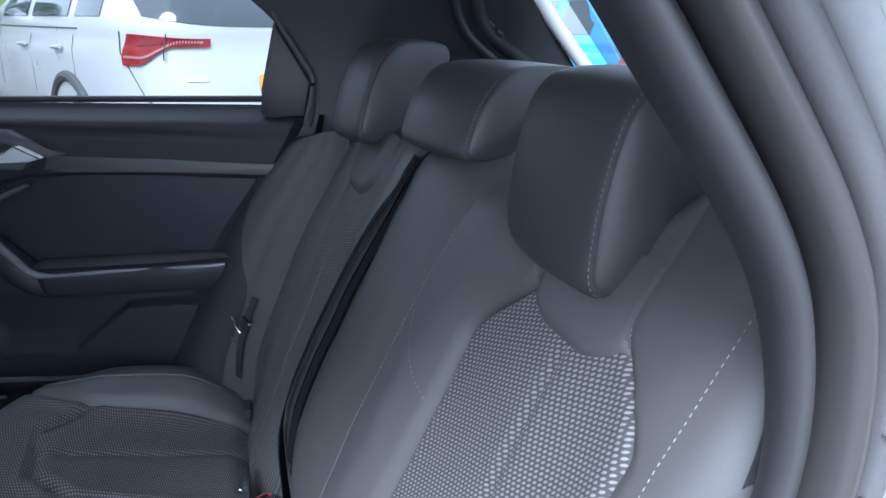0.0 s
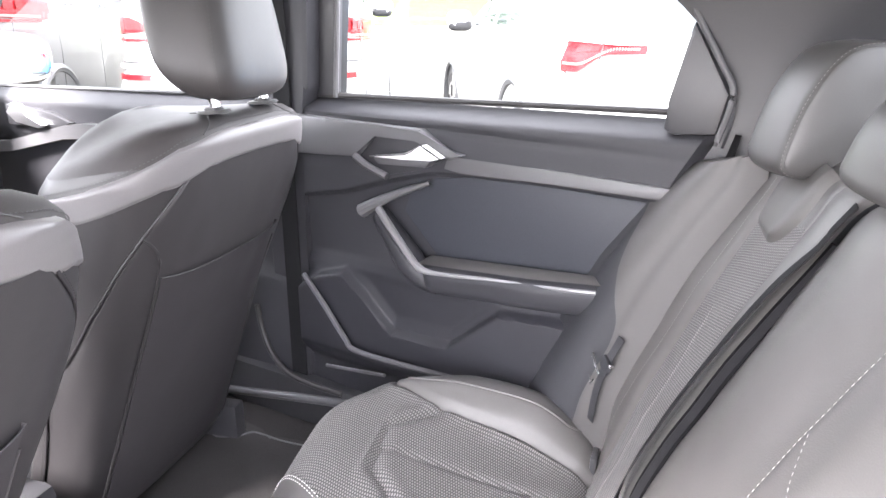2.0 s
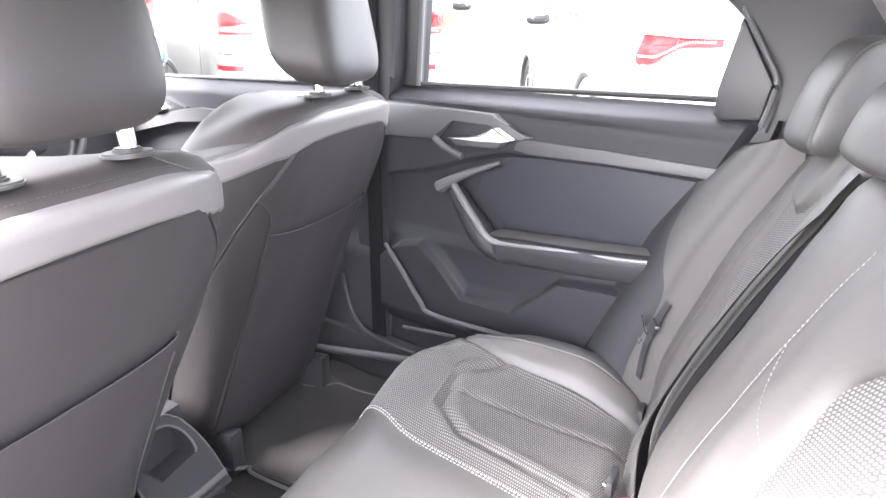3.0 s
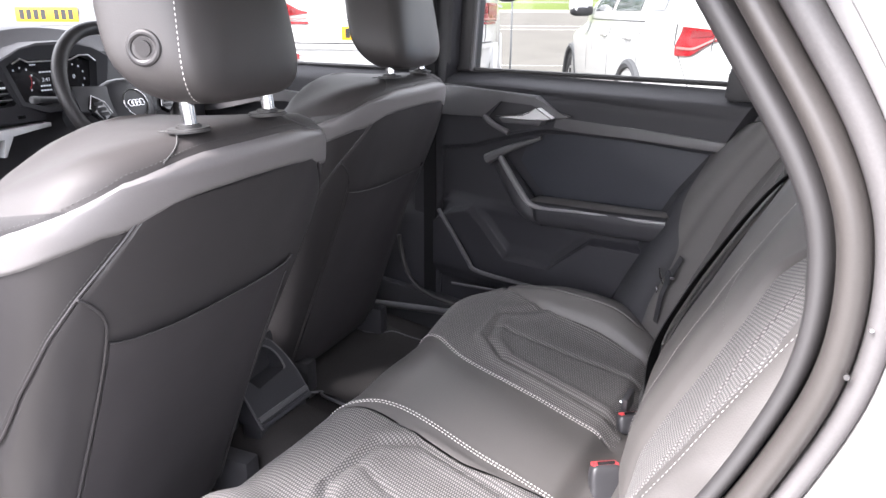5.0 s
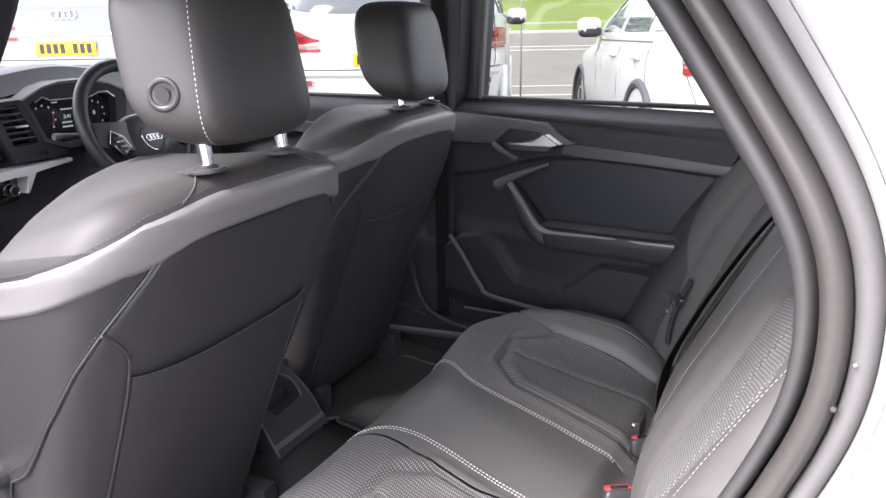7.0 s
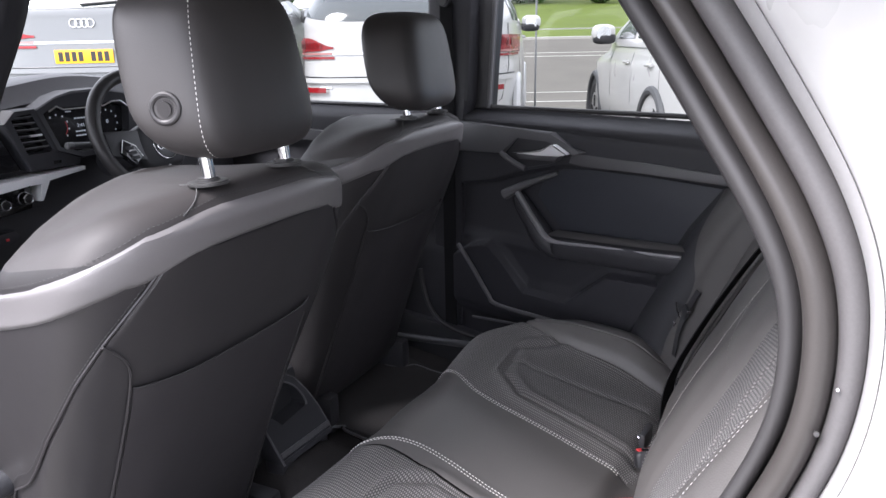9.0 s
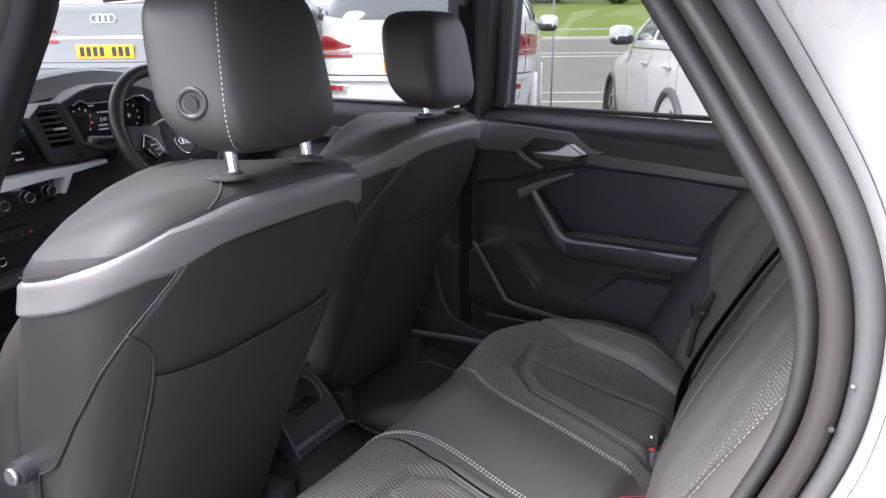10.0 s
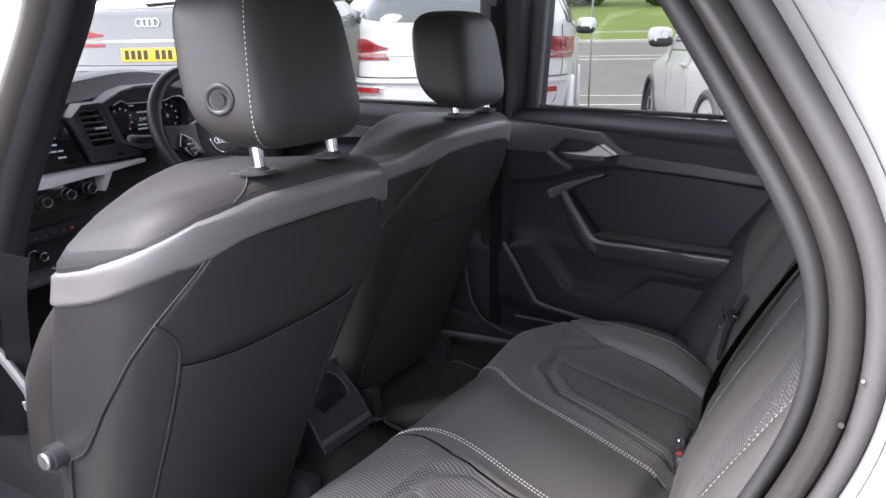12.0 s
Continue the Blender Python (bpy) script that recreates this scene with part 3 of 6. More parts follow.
for row in ((0.598, 0.382, 0.066, 0.152, 0.140, 1.047, 0.22, 0.0, 16), (0.658, 0.038, 0.094, 0.100, 0.152, 1.056, 0.28, 0.0, 14), (0.676, -0.284, 0.092, 0.154, 0.128, 1.041, 0.05, 0.30, 3)):
    rear_headrest(*row)


# ---- front seats ----
hinge_cover = 0.0


def seat_half_width(z):
    return 0.162 + 0.092 * smooth01(z, 0.35, 0.86) - 0.035 * smooth01(z, 0.88, 1.0)


def flare(z, sg):
    """The hinge cover widens the lower back on the door side; the shoulder is full on the other."""
    if sg > 0:
        return 0.020 * smooth01(z, 0.62, 0.86) + hinge_cover * (1 - smooth01(z, 0.35, 0.74))
    return 0.018 * smooth01(z, 1.03, 0.99) + 0.020 * smooth01(z, 0.88, 0.95) * smooth01(z, 1.04, 1.0) + 0.064 * (1 - smooth01(z, 0.35, 0.85))


def roll_in(z):
    """How the seat back draws in towards its top edge."""
    return course([(0.93, 1.0), (0.955, 0.99), (0.976, 0.96), (0.992, 0.90), (1.004, 0.78)], z)


def seat_rear(z):
    return 0.038 - 0.36 * (0.97 - z) - 0.03 * smooth01(z, 0.97, 1.03)


def seat_depth(z):
    return 0.245 - 0.05 * smooth01(z, 0.70, 0.4)


def seat_ring(z, shrink=1.0, n=56, e=3.6, lift=None):
    w, d, r = seat_half_width(z) * shrink, seat_depth(z), seat_rear(z)
    out = []
    for k in range(n):
        t = 2 * math.pi * k / n
        c, s = math.cos(t), math.sin(t)
        x = r - d / 2 + math.copysign(abs(c) ** (2 / e), c) * d / 2 * (0.6 + 0.4 * shrink)
        y = math.copysign(abs(s) ** (2 / e), s) * (w + flare(z, s))
        zz = z
        if lift is not None:
            zz -= lift * (abs(y) / 0.23) ** 2 * smooth01(x, r - 0.03, r - d)
        out.append(Vector((x, y, zz)))
    return out


def seat_wrap(t, z, off=0.0, e=3.6):
    """A point on the seat back's skin at height z, round from its rear middle (t = 0) to its sides (t = 1.57)."""
    k = roll_in(z)
    c, s = math.cos(t), math.sin(t)
    w, d, r = (seat_half_width(z) + flare(z, s)) * k + off, seat_depth(z), seat_rear(z)
    return Vector((r - d / 2 + math.copysign(abs(c) ** (2 / e), c) * (d / 2 * (0.6 + 0.4 * k) + off), math.copysign(abs(s) ** (2 / e), s) * w, z))


PIPING = [(0.30, 1.66), (0.616, 1.60), (0.723, 1.37), (0.803, 1.115), (0.851, 0.90), (0.913, 0.58), (0.95, 0.45)]
POCKET_SIDE = [(0.33, 0.90), (0.55, 0.76), (0.68, 0.665), (0.751, 0.635), (0.80, 0.64), (0.822, 0.69), (0.840, 0.79), (0.851, 0.895)]


def front_seat(m, label):
    seat = thing("front_seat", m, label, "car seat", "front seats")
    rings = [seat_ring(0.305 + 0.0314 * k) for k in range(19)] + [seat_ring(0.90, lift=0.004)]
    rings += [seat_ring(0.93, lift=0.012), seat_ring(0.955, 0.99, lift=0.020), seat_ring(0.976, 0.96, lift=0.030), seat_ring(0.992, 0.90, lift=0.045),
              seat_ring(1.004, 0.78, lift=0.065), seat_ring(1.010, 0.55, lift=0.085), seat_ring(1.012, 0.25, lift=0.09)]
    # Shade on the sides and light on the top come from two leather colours.
    part("backrest", loft(rings[:22]), LEATHER_SHADED, seat, "smooth black leather sides, painted darker for shade")
    part("shoulder_cover", loft(rings[21:]), SHOULDER_LIT, seat, "brownish black leather over the shoulders, painted lighter as lit from above")

    def band_top(t):
        p = seat_wrap(t, 0.95)
        fwd = max(0, seat_rear(0.95) - 0.02 - p.x)
        return 0.995 - 0.018 * smooth01(abs(p.y), 0.10, 0.25) - 0.035 * (1 - math.exp(-fwd / 0.04)) - 0.22 * fwd

    def band(a, b):
        t = -2.15 + 4.3 * a
        wide = 0.052 + 0.012 * math.exp(-(((abs(t) - 0.60) / 0.35) ** 2))
        e = min(b, 1 - b) * wide
        return seat_wrap(t, band_top(t) - wide * b, 0.0040 - 0.006 * math.exp(-((e / 0.004) ** 2)))
    part("shoulder_band", grid(120, 18, band), SILVER_VINYL, seat, "silver grey vinyl band")
    part("seam", stitches([seat_wrap(-2.0 + 4.0 * k / 120, band_top(-2.0 + 4.0 * k / 120) + 0.006, 0.0015) for k in range(121)], 0.0036, 0.0026, 0.0006), DARK_THREAD, seat)

    def back_panel_skin(a, b):
        z = 0.942 - 0.60 * b
        edge = course(PIPING, z)
        t = edge * (2 * a - 1)
        e = min(a, 1 - a) * 2 * edge * 0.2
        return seat_wrap(t, z, 0.0035 - 0.005 * math.exp(-((e / 0.006) ** 2)) + 0.0012 * noise.noise(Vector((t * 5, z * 14, 3.0))))
    part("back_panel", grid(48, 40, back_panel_skin), LEATHER_SHADED, seat, "convex black vinyl back panel")
    # piping beside the panel, and the pocket with its hooked edges
    for sg in (-1, 1):
        line = [seat_wrap(sg * course(PIPING, z), z, 0.002) for z in [0.93 - 0.01 * k for k in range(60)]]
        part("piping", tube(line, 0.0019, 6), POCKET, seat, "rolled black piping")
        outer_line = [seat_wrap(sg * (course(PIPING, z) + 0.045), z, 0.0015) for z in [0.925 - 0.01 * k for k in range(59)]]
        part("seam", stitches(outer_line, 0.0036, 0.0026, 0.0005), DARK_THREAD, seat)
        edge = spline([seat_wrap(sg * t * (0.62 if sg > 0 else 1.0), z, 0.0065) for z, t in (POCKET_SIDE if sg < 0 else POCKET_SIDE[:4])], 6)
        part("pocket_edge", tube(edge, 0.0020, 6), LEATHER_SHADED, seat)

    def pocket(a, b):
        z = 0.770 + 0.010 * (2 * a - 1) ** 2 - b * 0.437
        q = 2 * a - 1
        edge = course(POCKET_SIDE[:5], z) * (0.62 if q > 0 else 1.0)
        sag = 0.006 * (1 - q * q) * math.exp(-((b / 0.10) ** 2))
        return seat_wrap(edge * q, z, 0.0075 - 0.008 * smooth01(abs(q), 0.94, 1.0) + sag + 0.002 * noise.noise(Vector((q * 2, z * 9, 6.0))))
    part("map_pocket", grid(36, 30, pocket), POCKET, seat, "black leather map pocket")
    part("pocket_hem", tube([pocket(k / 36, 0.0) + Vector((0.001, 0, 0)) for k in range(37)], 0.0013, 6), LEATHER_SHADED, seat)
    for sg in (-1, 1):
        top_seam = [seat_wrap(sg * 0.46, 0.990, 0.002), seat_wrap(sg * 0.40, 1.002, 0.001), Vector((0.000, sg * 0.098, 1.0145)), Vector((-0.03, sg * 0.094, 1.0135))]
        part("seam", tube(spline(top_seam, 6), 0.0010, 5), DARK_THREAD, seat)
    # headrest on two posts
    def hr_shape(p):
        z = p.z / 0.108
        taper = 1 - 0.13 * (z * 0.5 + 0.5)
        plan = 1 - 0.27 * (p.x + 0.064) / 0.128
        # the lower front corner is rounded off
        cut = (max(0.0, -p.x / 0.064) * max(0.0, -z)) ** 2
        return Vector((p.x - 0.018 * z + 0.022 * cut, p.y * taper * plan, p.z + 0.042 * cut))
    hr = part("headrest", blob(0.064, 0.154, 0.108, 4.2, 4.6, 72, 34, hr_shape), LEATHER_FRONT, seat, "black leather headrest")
    hr.location = (-0.018, 0, 1.152 if m.translation.y < 0 else 1.138)
    for sg in (-1, 1):
        ring = []
        for k in range(-23, 23):
            z = k / 24
            f = (1 - abs(z) ** 4.2) ** (1 / 4.2)
            q = 0.70 + 0.10 * z
            x = 0.064 * f * q
            ring.append(Vector((x - 0.018 * z + 0.0004, sg * (0.154 * f * (1 - q ** 4.6) ** (1 / 4.6) + 0.0008) * (1 - 0.13 * (z * 0.5 + 0.5)) * (1 - 0.27 * (x + 0.064) / 0.128), 0.108 * z)))
        # The far seat's thread is coloured dark to stand for the shade there.
        part("headrest_seam", stitches(ring, 0.0036, 0.0027, 0.00042), THREAD if m.translation.y < 0 else DARK_THREAD, hr, "headrest stitching, white near, darkened for shade far")
    k = -1 if m.translation.y < 0 else 1
    button = part("release_button", disc((0.012, k * 0.1235, -0.040), (k * 0.30, 1, -k * 0.08), 0.0120, 0.009, 28, 0.003), LEATHER_SHADED, hr, "round black release button")
    tor = [(0.012 + 0.0165 * math.cos(t), k * 0.1240 - k * 0.0050 * math.cos(t) - k * 0.0014 * math.sin(t), -0.040 + 0.0165 * math.sin(t)) for t in [2 * math.pi * k / 32 for k in range(32)]]
    part("button_collar", tube(tor, 0.0040, 10, closed=True, up=(0, 1, 0)), LEATHER_SHADED, hr)
    for y in (-0.078, 0.078):
        part("headrest_post", disc((0.0, y, 1.068), (-0.12, 0, 1), 0.0088, 0.10, 20, 0), CHROME, seat, "chrome headrest post")
        part("post_sleeve", disc((0.003, y, 1.016), (-0.05, 0, 1), 0.027, 0.005, 28, 0.002), RUBBER, seat)
        part("post_collar", disc((0.003, y, 1.019), (-0.05, 0, 1), 0.015, 0.008, 24, 0.002), RUBBER, seat)
    # padded front edges
    for sg in (-1, 1):
        edge = [(-0.10, 0.190, 0.915), (-0.150, 0.205, 0.862), (-0.205, 0.206, 0.812), (-0.262, 0.204, 0.755), (-0.315, 0.198, 0.68), (-0.345, 0.190, 0.56)]
        part("front_bolster", tube(spline([(x, sg * y, z) for x, y, z in edge]), lambda t: 0.030 + 0.022 * smooth01(t, 0, 0.4), 14), LEATHER_FRONT, seat, "padded leather front bolster")
    part("seat_front", grid(20, 20, lambda a, b: Vector((-0.235 - 0.30 * b ** 1.3 + 0.03 * (2 * a - 1) ** 2, -0.17 + 0.34 * a, 0.90 - 0.36 * b)), lambda a, b: (0.36 * b, 0.34 * a)), CLOTH, seat, "dotted cloth seat front")
    # cushion
    part("seat_cushion", blob(0.26, 0.215, 0.085, 4, 4, 40, 20, lambda p: p + Vector((-0.50, 0.01, 0.47 - 0.10 * p.x))), LEATHER_SHADED, seat, "black leather seat cushion")
    part("cushion_cloth", grid(24, 20, lambda a, b: Vector((-0.68 + 0.42 * a, -0.15 + 0.30 * b, 0.577 - 0.10 * (0.42 * a - 0.22) - 0.02 * (2 * b - 1) ** 2 - 0.03 * (2 * a - 1) ** 4)), lambda a, b: (0.42 * a, 0.3 * b)), CLOTH, seat, "dotted cloth seat centre")
    part("side_trim", box(-0.50, -0.20, 0.40, 0.42, 0.03, 0.10, 0.012), PLASTIC_HARD, seat)
    part("side_trim", box(-0.46, 0.225, 0.40, 0.42, 0.03, 0.10, 0.012), PLASTIC_HARD, seat)
    for sg in (-1, 1):
        part("seat_rail", box(-0.42, sg * 0.185, 0.285, 0.50, 0.040, 0.10, 0.008), PLASTIC_HARD, seat, "black steel seat rail")
        part("recliner_cover", disc((-0.36, sg * 0.17, 0.47), (0, 1, 0), 0.055, 0.05, 28, 0.008), PLASTIC_HARD, seat)
    knob = part("recliner_knob", disc((-0.245, -0.262, 0.623), (0, 1, 0), 0.018, 0.04, 24, 0.005), PLASTIC_HARD, seat)
    part("knob_cap", disc((-0.245, -0.284, 0.623), (0, 1, 0), 0.013, 0.006, 24, 0.002), ALU, knob, "silver knob cap")
    return seat


front_seat(pose(0.409, -0.341, 0, 0, 0, 16), "black leather front seat with silver band, pushed far back")
hinge_cover = 0.052
front_seat(pose(0.092, 0.353, 0, 0, 0, 15), "black leather front seat behind the steering wheel")


# ---- the far rear door ----
DOOR = pose(0, 0.715, 0, 0, 0, -4.3)
door = thing("door_1", DOOR, "closed rear car door with dark plastic panel and silver handle", "car door", kind="structure")


RIDGE = [(-0.06, 0.790), (0.08, 0.815), (0.19, 0.850), (0.295, 0.876), (0.37, 0.879), (0.55, 0.881), (0.76, 0.876)]
BIN = [(-0.06, 0.585), (0.0, 0.622), (0.07, 0.640), (0.125, 0.602), (0.205, 0.528), (0.345, 0.533), (0.46, 0.628), (0.62, 0.640)]


def door_face(x, z):
    """How far the door's inner face stands in from the glass line."""
    y = -0.052
    y += 0.052 * smooth01(z, 0.962, 1.001) ** 1.6
    y += 0.006 * math.exp(-(((z - (0.966 - 0.03 * x)) / 0.006) ** 2)) * smooth01(x, 0.9, 0.3)
    ridge = course(RIDGE, x)
    y += 0.016 * smooth01(z, ridge, ridge - 0.012)
    y -= 0.018 * smooth01(z, 0.67, 0.62)
    top = course(BIN, x)
    y -= 0.020 * smooth01(z, top, top - 0.014)
    y += 0.006 * smooth01(z, 0.64, 0.62) * smooth01(z, top, top + 0.03)
    y += 0.022 * smooth01(z, 0.45, 0.40)
    return y


def door_end(z):
    """The door's rear edge leans over the wheel arch."""
    for (z0, x0), (z1, x1) in zip(DOOR_EDGE, DOOR_EDGE[1:]):
        if z <= z1:
            return x0 + (x1 - x0) * (z - z0) / (z1 - z0)
    return DOOR_EDGE[-1][1]


DOOR_EDGE = [(0.29, 0.46), (0.50, 0.545), (0.584, 0.590), (0.70, 0.640), (0.739, 0.676), (0.815, 0.730), (0.906, 0.774), (0.978, 0.815), (1.01, 0.822)]


def door_sheet(a, b, low=0.655, high=1.0):
    z = low + (high - low) * b
    x = -0.06 + (door_end(z) + 0.06) * a
    return Vector((x, door_face(x, z) + 0.03 * smooth01(a, 0.985, 1.0), z))


part("upper_panel", grid(110, 90, door_sheet), PLASTIC, door, "soft dark grey door panel")
pk = part("door_pocket", grid(130, 90, lambda a, b: door_sheet(a, b, 0.30, 0.655)), DOOR_LOWER_SHADED, door, "moulded dark door bin, colour darkened for shade")
part("door_insert", prism([(0.222, 0.785), (0.306, 0.700), (0.62, 0.705), (0.70, 0.73), (0.748, 0.80), (0.748, 0.868), (0.55, 0.872), (0.37, 0.870), (0.30, 0.862), (0.238, 0.825)], -0.039, -0.02, 0.006), DOOR_INSERT, door, "flat slate grey insert")
part("ridge_strip", prism([(0.340, 0.912), (0.37, 0.906), (0.55, 0.905), (0.765, 0.898), (0.765, 0.876), (0.55, 0.881), (0.37, 0.880), (0.33, 0.884)], -0.056, -0.04, 0.003), PLASTIC_GREY, door, "pale grey ridge along the panel")
part("belt_moulding", tube([(-0.05, -0.006, 1.003), (0.80, -0.006, 1.012)], 0.006, 8), RUBBER, door)
part("handle_bezel", prism([(-0.055, 0.966), (0.16, 0.959), (0.283, 0.957), (0.345, 0.921), (0.380, 0.915), (0.345, 0.904), (0.272, 0.938), (0.17, 0.940), (0.122, 0.890), (-0.055, 0.882)], -0.066, -0.045, 0.005), PLASTIC_GREY, door, "angular grey handle surround")
part("handle_recess", prism([(0.13, 0.892), (0.175, 0.938), (0.27, 0.936), (0.34, 0.905), (0.27, 0.874), (0.195, 0.858)], -0.056, -0.045, 0.003), PLASTIC_HARD, door)
part("bezel_foot", tube(spline([(0.120, -0.066, 0.892), (0.15, -0.068, 0.876), (0.200, -0.064, 0.857)]), 0.008, 8), PLASTIC_GREY, door)
handle = part("door_handle", prism([(0.178, 0.899), (0.264, 0.910), (0.280, 0.917), (0.300, 0.931), (0.344, 0.909), (0.322, 0.903), (0.250, 0.900)], -0.090, -0.066, 0.003), SILVER_SATIN, door, "brushed silver door handle")
part("handle_underside", prism([(0.182, 0.897), (0.320, 0.902), (0.309, 0.889), (0.194, 0.885)], -0.085, -0.060, 0.003), PLASTIC_GREY, handle)
part("handle_edge", tube([(0.180, -0.0905, 0.900), (0.264, -0.0905, 0.911), (0.280, -0.0905, 0.918), (0.300, -0.0905, 0.932), (0.345, -0.0905, 0.910)], 0.0013, 6), CHROME, handle)
hook = [(0.302, -0.062, 0.856), (0.243, -0.080, 0.832), (0.194, -0.095, 0.808), (0.164, -0.10, 0.790)]
part("grab_top", tube(spline(hook), lambda t: 0.006 + 0.013 * t, 10, 0.8), PLASTIC_GREY, door)
strip = [(0.203, -0.098, 0.800), (0.238, -0.104, 0.765), (0.274, -0.106, 0.727), (0.299, -0.108, 0.703), (0.322, -0.108, 0.694), (0.365, -0.107, 0.694), (0.459, -0.104, 0.702), (0.60, -0.098, 0.710), (0.66, -0.088, 0.713)]
part("grab_trim", tube(spline(strip), lambda t: 0.0080 - 0.0042 * smooth01(t, 0.40, 0.62), 10), GRAB_SATIN, door, "satin grey grab trim")


def armrest(a, b):
    x = 0.29 + 0.43 * a
    t = b * math.pi
    zc = 0.680 + 0.026 * a
    out = (0.062 - 0.025 * smooth01(a, 0.55, 1.0)) * smooth01(a, -0.08, 0.1)
    return Vector((x, -0.048 - out * math.sin(t) ** 0.35 * (1 - 0.10 * (math.cos(t) < 0) * abs(math.cos(t))), zc + 0.022 * math.cos(t) * (1 + 0.9 * (math.cos(t) < 0))))


part("armrest", grid(40, 24, armrest), PLASTIC, door, "padded dark armrest")
part("armrest_pad", grid(40, 6, lambda a, b: Vector((0.30 + 0.38 * a, -0.052 - 0.05 * b + 0.014 * smooth01(a, 0.6, 1.0) * b, 0.707 + 0.025 * a - 0.004 * b * b))), LEATHER, door)
part("grab_web", tube(spline([(0.185, -0.070, 0.780), (0.235, -0.074, 0.725), (0.285, -0.074, 0.672), (0.33, -0.070, 0.652)]), lambda t: 0.030 - 0.012 * abs(2 * t - 1), 12, 1.0, up=(0, 1, 0)), PLASTIC, door)
part("pocket_rim", tube(spline([(-0.02, -0.093, 0.618), (0.04, -0.097, 0.56), (0.10, -0.10, 0.495), (0.135, -0.10, 0.472), (0.30, -0.10, 0.475), (0.48, -0.098, 0.482)]), 0.006, 8), PLASTIC_GREY, pk)
part("lower_trim", tube([(0.03, -0.088, 0.405), (0.20, -0.090, 0.428)], 0.004, 8), PLASTIC_GREY, door)
# glass and its frame
glass_pane = part("window_pane", grid(2, 2, lambda a, b: Vector((-0.04 + 0.92 * a, 0.008, 0.98 + 0.40 * b))), GLASS, door, "window glass with a tint")
glass_pane.visible_shadow = False
part("window_frame", prism([(-0.05, 1.0), (0.022, 1.0), (0.040, 1.22), (0.055, 1.40), (-0.05, 1.40)], -0.012, 0.03, 0.005), PLASTIC_HARD, door)
part("frame_edge", tube([(0.026, -0.012, 1.0), (0.044, -0.012, 1.22), (0.058, -0.010, 1.40)], 0.006, 8), PLASTIC_GREY, door)
part("quarter_trim", prism([(0.735, 0.988), (0.752, 0.980), (0.815, 0.985), (0.828, 1.045), (0.768, 1.150), (0.740, 1.03)], -0.045, 0.02, 0.006), PLASTIC_HARD, door, "black triangular corner trim")
part("rear_frame", prism([(0.770, 1.14), (0.84, 1.05), (0.90, 1.05), (0.80, 1.25), (0.64, 1.40), (0.58, 1.40), (0.735, 1.22)], 0.0, 0.03, 0.006), PLASTIC_HARD, door)
part("frame_edge", tube(spline([(0.818, -0.046, 0.975), (0.834, -0.046, 1.045), (0.812, -0.044, 1.09), (0.772, -0.040, 1.155), (0.73, -0.034, 1.23), (0.62, -0.03, 1.38)]), 0.005, 8), PLASTIC_GREY, door)
part("door_skin", prism([(-0.07, 0.26), (-0.07, 0.99), (0.92, 0.99), (0.92, 0.26)], 0.04, 0.07, 0.004), WHITE_PAINT, door)

# ---- far front door ----
FRONT_DOOR = pose(-0.06, 0.715, 0, 0, 0, 3.0)
fdoor = thing("door_2", FRONT_DOOR, "closed front car door with dark panel", "car door", kind="structure")


def front_face(x, z):
    return -0.045 + 0.045 * smooth01(z, 0.95, 0.992) ** 1.5 + 0.012 * smooth01(z, 0.87, 0.85) - 0.02 * smooth01(z, 0.62, 0.56)


part("upper_panel", grid(60, 60, lambda a, b: (-1.25 * a, front_face(-1.25 * a, 0.28 + 0.71 * b), 0.28 + 0.71 * b)), PLASTIC, fdoor)
part("door_trim", prism([(-0.06, 0.905), (-0.45, 0.900), (-0.66, 0.908), (-0.74, 0.900), (-0.98, 0.845), (-1.15, 0.83), (-1.15, 0.80), (-0.98, 0.815), (-0.76, 0.868), (-0.62, 0.872), (-0.30, 0.852), (-0.06, 0.85)], -0.066, -0.035, 0.006), PLASTIC_GREY, fdoor, "pale grey trim swept along the door")
part("handle_bezel", prism([(-0.98, 0.945), (-0.80, 0.93), (-0.72, 0.905), (-0.80, 0.885), (-0.98, 0.89)], -0.062, -0.04, 0.005), PLASTIC_HARD, fdoor)
part("door_handle", prism([(-0.955, 0.925), (-0.925, 0.952), (-0.90, 0.948), (-0.875, 0.915), (-0.80, 0.898), (-0.83, 0.888), (-0.92, 0.900)], -0.080, -0.064, 0.004), ALU, fdoor, "brushed silver door handle")
part("window_sill", tube([(0.0, -0.004, 0.995), (-1.25, -0.004, 0.985)], 0.006, 8), RUBBER, fdoor)
gp = part("window_pane", grid(2, 2, lambda a, b: Vector((-0.06 - 1.1 * a, 0.008, 0.97 + 0.38 * b))), GLASS, fdoor, "window glass with a tint")
gp.visible_shadow = False
part("door_skin", prism([(0.05, 0.26), (0.05, 0.985), (-1.26, 0.985), (-1.26, 0.26)], 0.04, 0.07, 0.004), WHITE_PAINT, fdoor)
mirror = part("wing_mirror", blob(0.060, 0.145, 0.088, 3.2, 3.2, 36, 20, lambda p: p * (1 - 0.10 * (p.y > 0) * p.y / 0.145) + Vector((-1.335, 0.20, 1.045))), PLASTIC_HARD, fdoor, "black door mirror housing")
part("mirror_glass", blob(0.004, 0.122, 0.072, 3.4, 3.4, 32, 12, lambda p: p * (1 - 0.10 * (p.y > 0) * p.y / 0.145) + Vector((-1.274 - 0.02 * (p.y > 0) * p.y, 0.20, 1.047))), MIRROR, mirror, "bright mirror glass")
